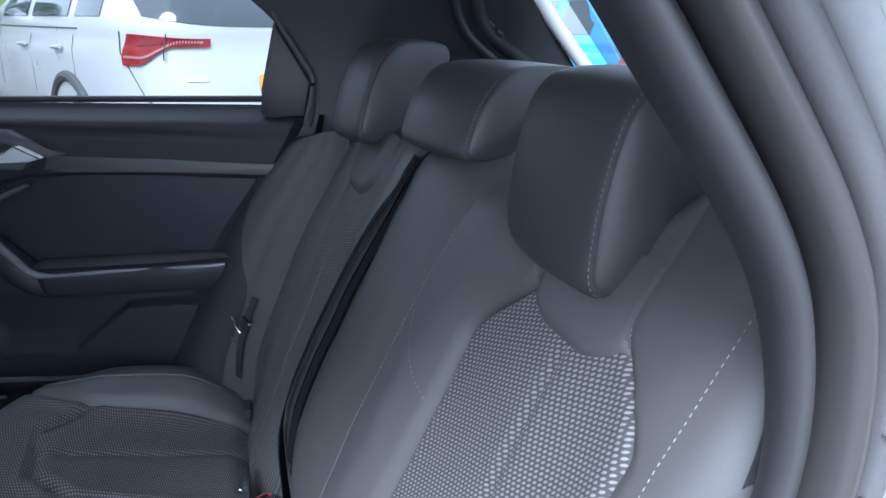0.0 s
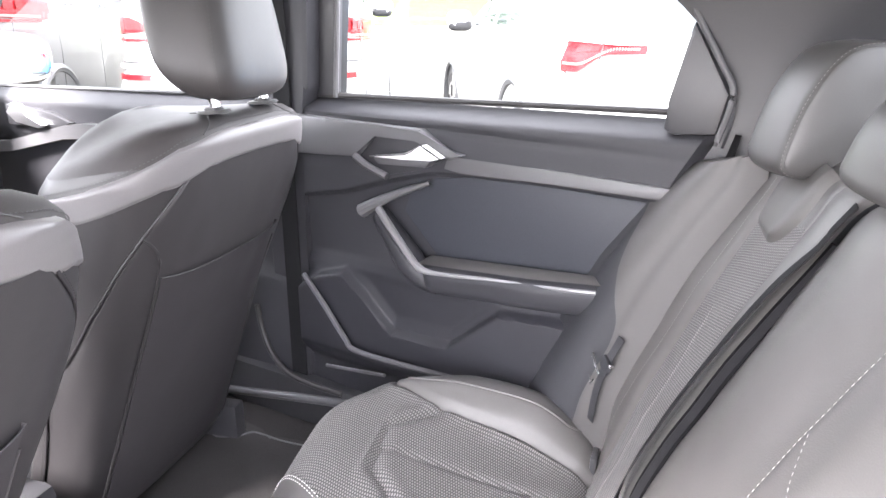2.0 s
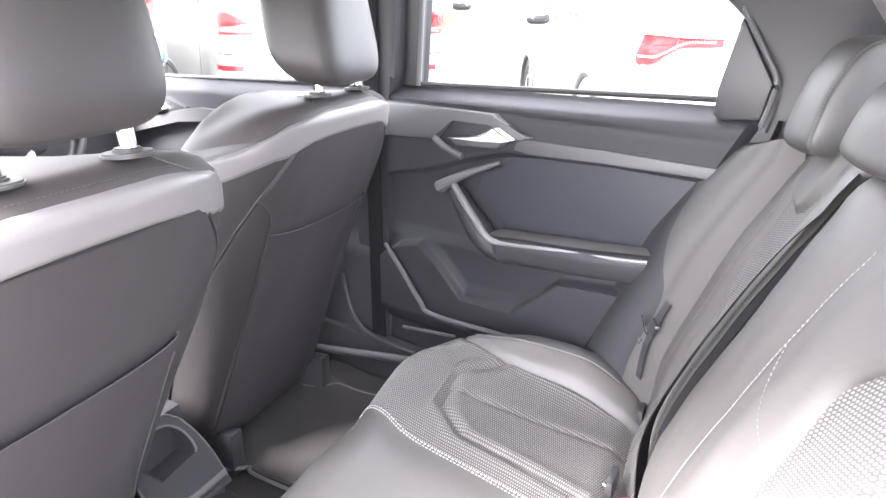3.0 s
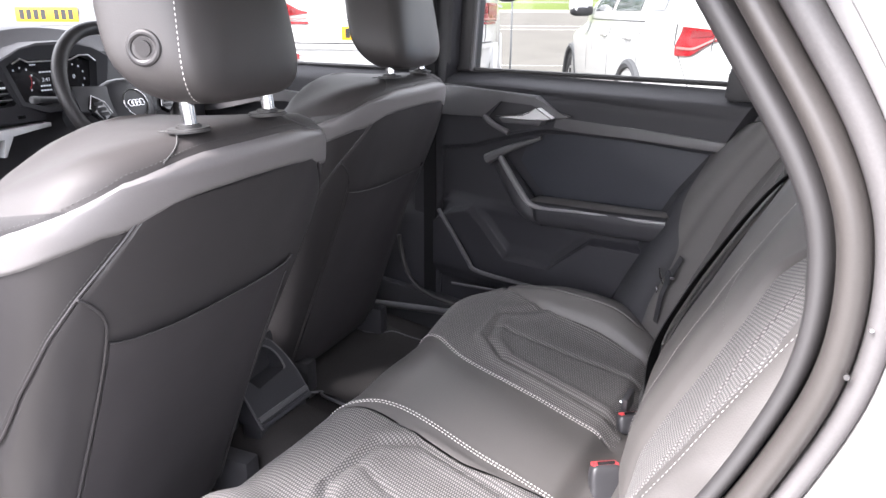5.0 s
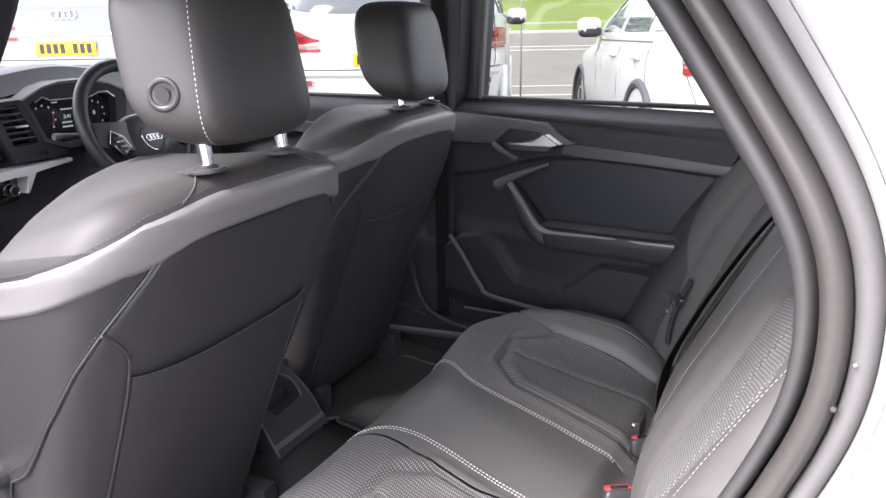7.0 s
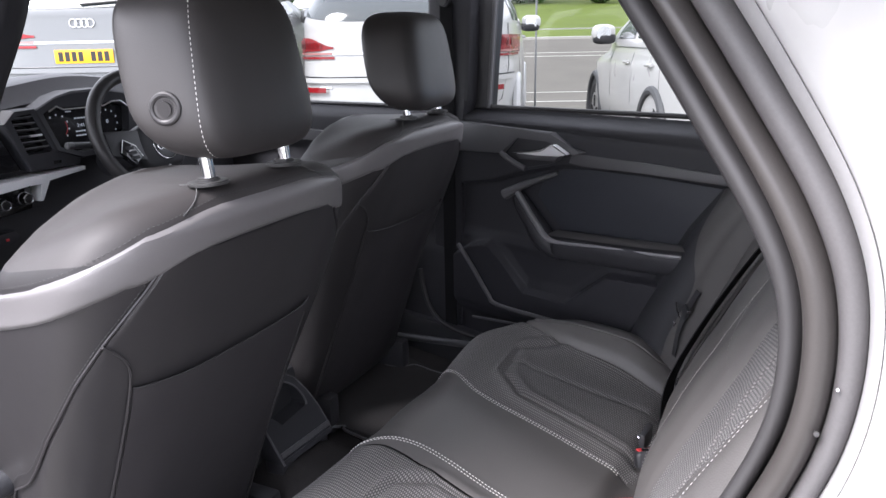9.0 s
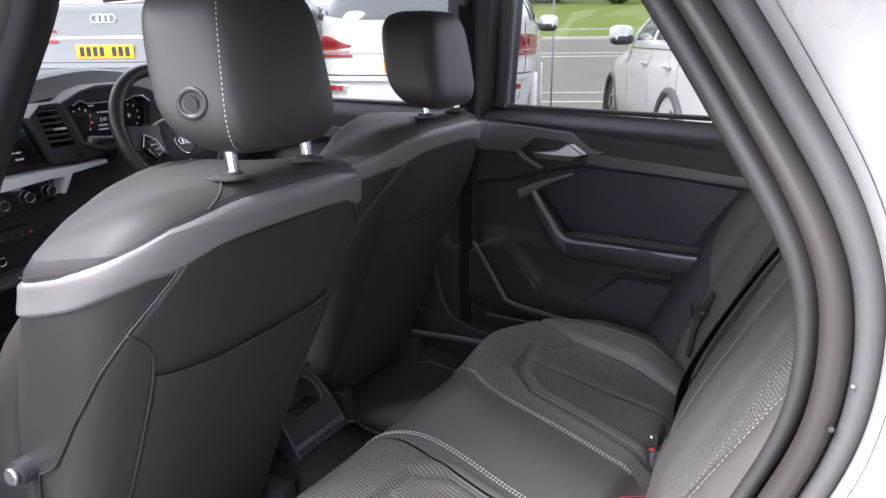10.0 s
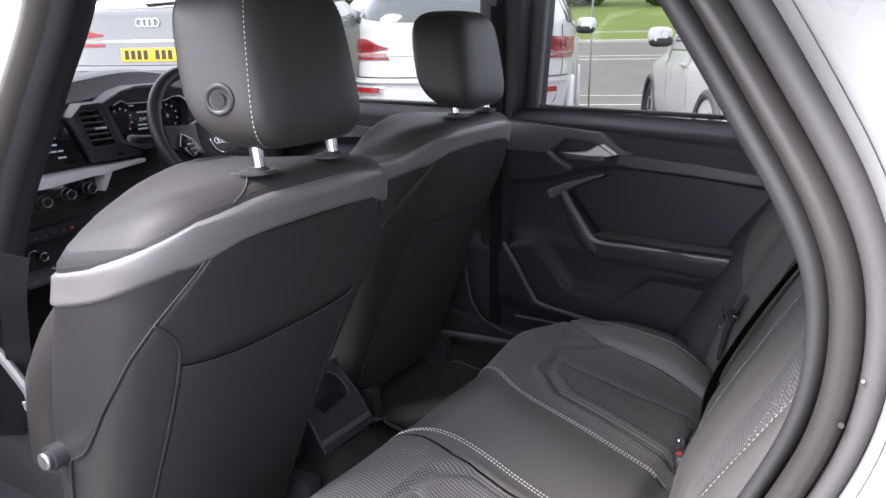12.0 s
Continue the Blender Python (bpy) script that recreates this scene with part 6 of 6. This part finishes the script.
    if style == "bar":
        part("bumper_ledge", rear_patch(sh, -(hw - 0.04), hw - 0.04, lambda a: dz + 0.742, lambda a: dz + 0.778, 0.026, 30, 3), paint, car)
        part("bumper_gap", tube([(sh.rear_x(y * 0.1 * (hw - 0.05), dz + 0.784, off=0.010), y * 0.1 * (hw - 0.05), dz + 0.784) for y in range(-10, 11)], 0.006, 6), PLASTIC_HARD, car, "dark joint above the bumper")
        part("chrome_strip", rear_patch(sh, -(hw - 0.40), hw - 0.40, lambda a: dz + 0.955, lambda a: dz + 0.972, 0.012, 24, 2), CHROME, car)
    # number plate with bars, and ring badge
    pz = dz + (0.80 if style == "wedge" else 0.86)
    px = sh.rear_x(0, pz, off=0.014)
    plate = part("number_plate", box(px, 0, pz, 0.008, 0.455, 0.100, 0.003), PLATE_YELLOW, car, "yellow number plate with black bars")
    for q in range(7):
        y = -0.179 + 0.052 * q + (0.045 if q > 3 else 0)
        part("plate_bar", box(px + 0.0045, y, pz, 0.001, 0.036, 0.070, 0), PLATE_INK, plate)
    bz = b - 0.06
    for q in range(4):
        part("badge_link", tube([(sh.rear_x(0, bz, off=0.010), -0.066 + 0.044 * q + 0.030 * math.cos(t), bz + 0.030 * math.sin(t)) for t in circ[::4]], 0.0045, 6, closed=True, up=(1, 0, 0)), ALU, car)
    for sg, y in ((-1, 0.52), (1, 0.52)):
        part("model_badge", rear_patch(sh, sg * y, sg * (y + 0.11), lambda a: 0.805, lambda a: 0.822, 0.006, 3, 2), CHROME, car)
    return car


GROUND = 0.02
TURN = -52


def rear_at(x, y, turn=TURN):
    return pose(x, y, GROUND, 0, 0, turn)


compact = Shape(4.78, 1.86, 1.60, 1.045, 0.40)
large = Shape(5.05, 1.93, 1.80, 1.27, 0.42)
estate = Shape(4.95, 1.96, 1.85, 1.40, 0.40)
parked_car("white_compact_suv", rear_at(0.42, 3.66), compact, WHITE_PAINT, "white compact sport utility car with grey wheel arches", "wedge", axle=(1.22, 4.00))
parked_car("white_large_suv", rear_at(-2.80, 3.18, -56), large, WHITE_PAINT, "large white sport utility car with slim red lamps", "bar", cladding=False, wheel_r=0.38, axle=(0.95, 3.95))
parked_car("blue_hatchback", rear_at(3.66, 5.10, -59), Shape(4.05, 1.76, 1.45, 0.94, 0.40), BLUE_PAINT, "bright blue hatchback with red tail lamps", "wedge", cladding=False, wheel_r=0.32, axle=(0.80, 3.30))
parked_car("dark_suv", pose(-39.4, 56.0, 4.1, 0, 0, 30), compact, DARK_PAINT, "dark sport utility car far across the road", "wedge")
parked_car("silver_suv", rear_at(-4.40, 1.48), estate, SILVER_PAINT, "tall silver sport utility car with chrome tailgate strip", "bar", cladding=False, wheel_r=0.38, axle=(0.95, 3.87), lamp=0.60)

# ---- ground, road, verge, trees ----
TARMAC = mat("asphalt", (0.125, 0.118, 0.104), 0.9, grain=0.35, grain_size=120, stain=0.25, stain_size=0.7, spec=0.2, bump=0.6)
PAINT_LINE = mat("road_paint", (0.55, 0.54, 0.50), 0.7, grain=0.15, grain_size=60, stain=0.2, stain_size=3)
GRASS = mat("grass", (0.105, 0.140, 0.028), 0.9, grain=0.35, grain_size=30, stain=0.3, stain_size=0.4, spec=0.2, bump=0.8)
KERB = mat("kerb_stone", (0.22, 0.21, 0.19), 0.85, grain=0.2, grain_size=80, stain=0.2, bump=0.4)
LEAF = mat("leaf", (0.06, 0.12, 0.025), 0.7, grain=0.3, grain_size=5, stain=0.4, stain_size=1.0, spec=0.3)
BARK = mat("bark", (0.09, 0.07, 0.05), 0.9, grain=0.4, grain_size=40, bump=0.8)
STEEL = mat("galvanised_steel", (0.22, 0.225, 0.23), 0.5, 0.7, grain=0.1, stain=0.15)

AWAY = Vector((-0.616, 0.788, 0))
RIGHT = Vector((0.788, 0.616, 0))
EYE = Vector((1.26, -0.89, 0))


def rise(d):
    """The tarmac is level by the cars and climbs gently to the far kerb."""
    return GROUND + 0.069 * min(max(d - 17.0, 0.0), 16.0)


def ground_sheet(a, b):
    d = (-1500, -200, -20, 0, 17, 20, 25, 33, 80, 300, 1500)[round(a * 10)]
    p = EYE + AWAY * d + RIGHT * (-1500 + 3000 * b)
    return Vector((p.x, p.y, rise(d)))


ground = part("ground", grid(10, 12, ground_sheet), TARMAC)
tagged(ground, "grey asphalt of the car park and road", "ground", kind="structure")


def strip(name, d0, d1, w0, w1, z0, z1, material, label, category, nu=2, nv=40, bulge=None):
    def f(a, b):
        d, w = d0 + (d1 - d0) * a, w0 + (w1 - w0) * b
        p = EYE + AWAY * d + RIGHT * w
        return Vector((p.x, p.y, z0 + (z1 - z0) * a + (bulge(a, w) if bulge else 0)))
    ob = part(name, grid(nu, nv, f), material)
    return tagged(ob, label, category, kind="structure")


for d in (13.8, 16.2, 25.1, 26.4):
    strip("road_line", d, d + 0.12, -60, 60, rise(d) + 0.006, rise(d + 0.12) + 0.006, PAINT_LINE, "white painted line on the asphalt", "road marking")
for k in range(-3, 4):
    strip("bay_line", 1.0, 9.0, 1.2 + 2.9 * k, 1.3 + 2.9 * k, GROUND + 0.004, GROUND + 0.004, PAINT_LINE, "white parking bay line", "road marking")
strip("kerb", 33.0, 33.3, -120, 120, rise(33) + 0.10, rise(33) + 0.10, KERB, "pale kerb stones along the verge", "kerb")
strip("kerb", 32.9, 33.0, -120, 120, rise(33) - 0.02, rise(33) + 0.10, KERB, "kerb face along the verge", "kerb")
strip("grass_verge", 33.3, 37.0, -120, 120, rise(33) + 0.11, 1.58, GRASS, "short green grass verge", "grass")
strip("footpath", 37.0, 38.2, -120, 120, 1.585, 1.64, TARMAC, "grey footpath between the lawns", "path")
strip("grass_bank", 38.2, 75.0, -120, 120, 1.645, 4.6, GRASS, "rising green grass bank", "grass", 20, 60, lambda a, w: 0.5 * a * math.sin(w * 0.06 + 1))


def tree(x, y, z, h, seed, name="tree"):
    rng = random.Random(seed)
    t = thing(name, pose(x, y, z, 0, 0, rng.uniform(0, 360)), "leafy green tree on the far bank", "tree", "far trees")
    part("trunk", tube(spline([(0, 0, -0.2), (0.1, 0.05, h * 0.3), (-0.05, 0.1, h * 0.6), (0.05, 0, h * 0.85)]), lambda k: 0.035 * h * (1 - 0.8 * k), 8), BARK, t)
    for k in range(5):
        a = rng.uniform(0, 6.28)
        part("limb", tube([(0, 0, h * (0.3 + 0.08 * k)), (math.cos(a) * h * 0.22, math.sin(a) * h * 0.22, h * (0.5 + 0.08 * k))], lambda q: 0.014 * h * (1 - 0.7 * q), 6), BARK, t)
    verts, faces = [], []
    for k in range(2600):
        a, b, r = rng.uniform(0, 6.28), rng.uniform(-1, 1), rng.uniform(0.55, 1.0) ** 0.5
        lump = 0.8 + 0.35 * math.sin(3 * a + seed) * math.cos(2.5 * b * 2 + seed)
        c = Vector((math.cos(a) * math.sqrt(1 - b * b) * 0.36, math.sin(a) * math.sqrt(1 - b * b) * 0.46, 0.50 + b * 0.48)) * h
        c = Vector((c.x * r * lump, c.y * r * lump, c.z))
        s = h * rng.uniform(0.014, 0.034)
        u = Vector((rng.gauss(0, 1), rng.gauss(0, 1), rng.gauss(0, 1))).normalized()
        w = u.orthogonal().normalized()
        i = len(verts)
        verts += [c + u * s, c + w * s * 0.7, c - u * s, c - w * s * 0.7 + u.cross(w) * s * 0.4]
        faces.append((i, i + 1, i + 2, i + 3))
    me = bpy.data.meshes.new("crown")
    me.from_pydata(verts, [], faces)
    me.materials.append(LEAF)
    cr = new("crown", me)
    cr.parent = t
    return t


rng = random.Random(5)
for k in range(34):
    d, w = rng.uniform(60, 74), -66 + 3.9 * k + rng.uniform(-1.5, 1.5)
    p = EYE + AWAY * d + RIGHT * w
    tree(p.x, p.y, 3.7, rng.uniform(6, 11), k)
# lamp post beyond the large car
pole = thing("sign_pole", pose(-4.58, 7.80, GROUND), "slim galvanised steel sign pole", "pole")
part("shaft", disc((0, 0, 1.6), (0, 0, 1), 0.014, 3.2, 16, 0.002), STEEL, pole)
part("clip", disc((0, 0, 1.44), (0, 0, 1), 0.045, 0.03, 16, 0.003), STEEL, pole)
part("foot", disc((0, 0, 0.01), (0, 0, 1), 0.09, 0.02, 20, 0.004), STEEL, pole)

# ---- the rest of the car's outside ----
shell = thing("hatchback_body", pose(0, 0, 0), "white hatchback body seen round the open door", "car body", kind="structure")
part("bonnet", grid(20, 20, lambda a, c: Vector((-2.28 + 0.86 * a, -0.72 + 1.44 * c, 0.74 + 0.22 * a ** 0.6 - 0.06 * (2 * c - 1) ** 4))), WHITE_PAINT, shell)
for sg in (-1, 1):
    part("front_wing", prism([(-2.30, 0.30), (-2.32, 0.70), (-1.45, 0.95), (-1.24, 0.97), (-1.24, 0.26), (-1.45, 0.30), (-1.55, 0.55), (-1.75, 0.62), (-1.95, 0.55), (-2.05, 0.30)], sg * 0.74, sg * 0.82, 0.02), WHITE_PAINT, shell)
    if sg > 0:
        part("rear_quarter", prism([(0.95, 0.30), (1.0, 0.60), (1.60, 0.60), (1.74, 0.40), (1.72, 0.70), (1.55, 0.97), (0.90, 0.99)], 0.72, 0.80, 0.01), WHITE_PAINT, shell)
    for x in (-1.75, 1.35):
        w = part("wheel", disc((x, sg * 0.72, 0.33), (0, 1, 0), 0.31, 0.20, 36, 0.03), TYRE, shell)
        part("rim", disc((x, sg * 0.825, 0.33), (0, 1, 0), 0.21, 0.02, 32, 0.008), RIM, w)
part("front_bumper", prism([(-2.38, 0.30), (-2.42, 0.55), (-2.30, 0.76), (-2.20, 0.76), (-2.20, 0.28)], -0.78, 0.78, 0.04), WHITE_PAINT, shell)
part("rear_bumper", prism([(1.60, 0.30), (1.60, 0.62), (1.76, 0.64), (1.80, 0.50), (1.74, 0.30)], -0.78, 0.78, 0.03), WHITE_PAINT, shell)
open_door = thing("door_3", pose(-0.07, -0.80, 0, 0, 0, -68), "rear passenger door swung wide open", "car door", kind="structure")
part("door_skin", prism([(0.0, 0.28), (0.0, 0.99), (0.98, 1.0), (1.05, 0.90), (0.92, 0.60), (0.82, 0.28)], -0.05, -0.02, 0.008), WHITE_PAINT, open_door)
part("inner_panel", prism([(0.02, 0.32), (0.02, 0.97), (0.95, 0.98), (1.0, 0.90), (0.86, 0.60), (0.78, 0.32)], -0.02, 0.04, 0.015), PLASTIC, open_door)
part("armrest", box(0.48, 0.06, 0.68, 0.40, 0.06, 0.05, 0.015), PLASTIC, open_door)
part("window_frame", tube(spline([(0.02, -0.03, 0.98), (0.06, -0.01, 1.35), (0.55, 0.0, 1.38), (0.85, -0.01, 1.22), (1.0, -0.03, 0.98)]), 0.022, 8), PLASTIC_HARD, open_door)
dp = part("window_pane", grid(2, 2, lambda a, c: Vector((0.05 + 0.85 * a * (1 - 0.25 * c), -0.02, 0.98 + 0.36 * c))), GLASS, open_door)
dp.visible_shadow = False
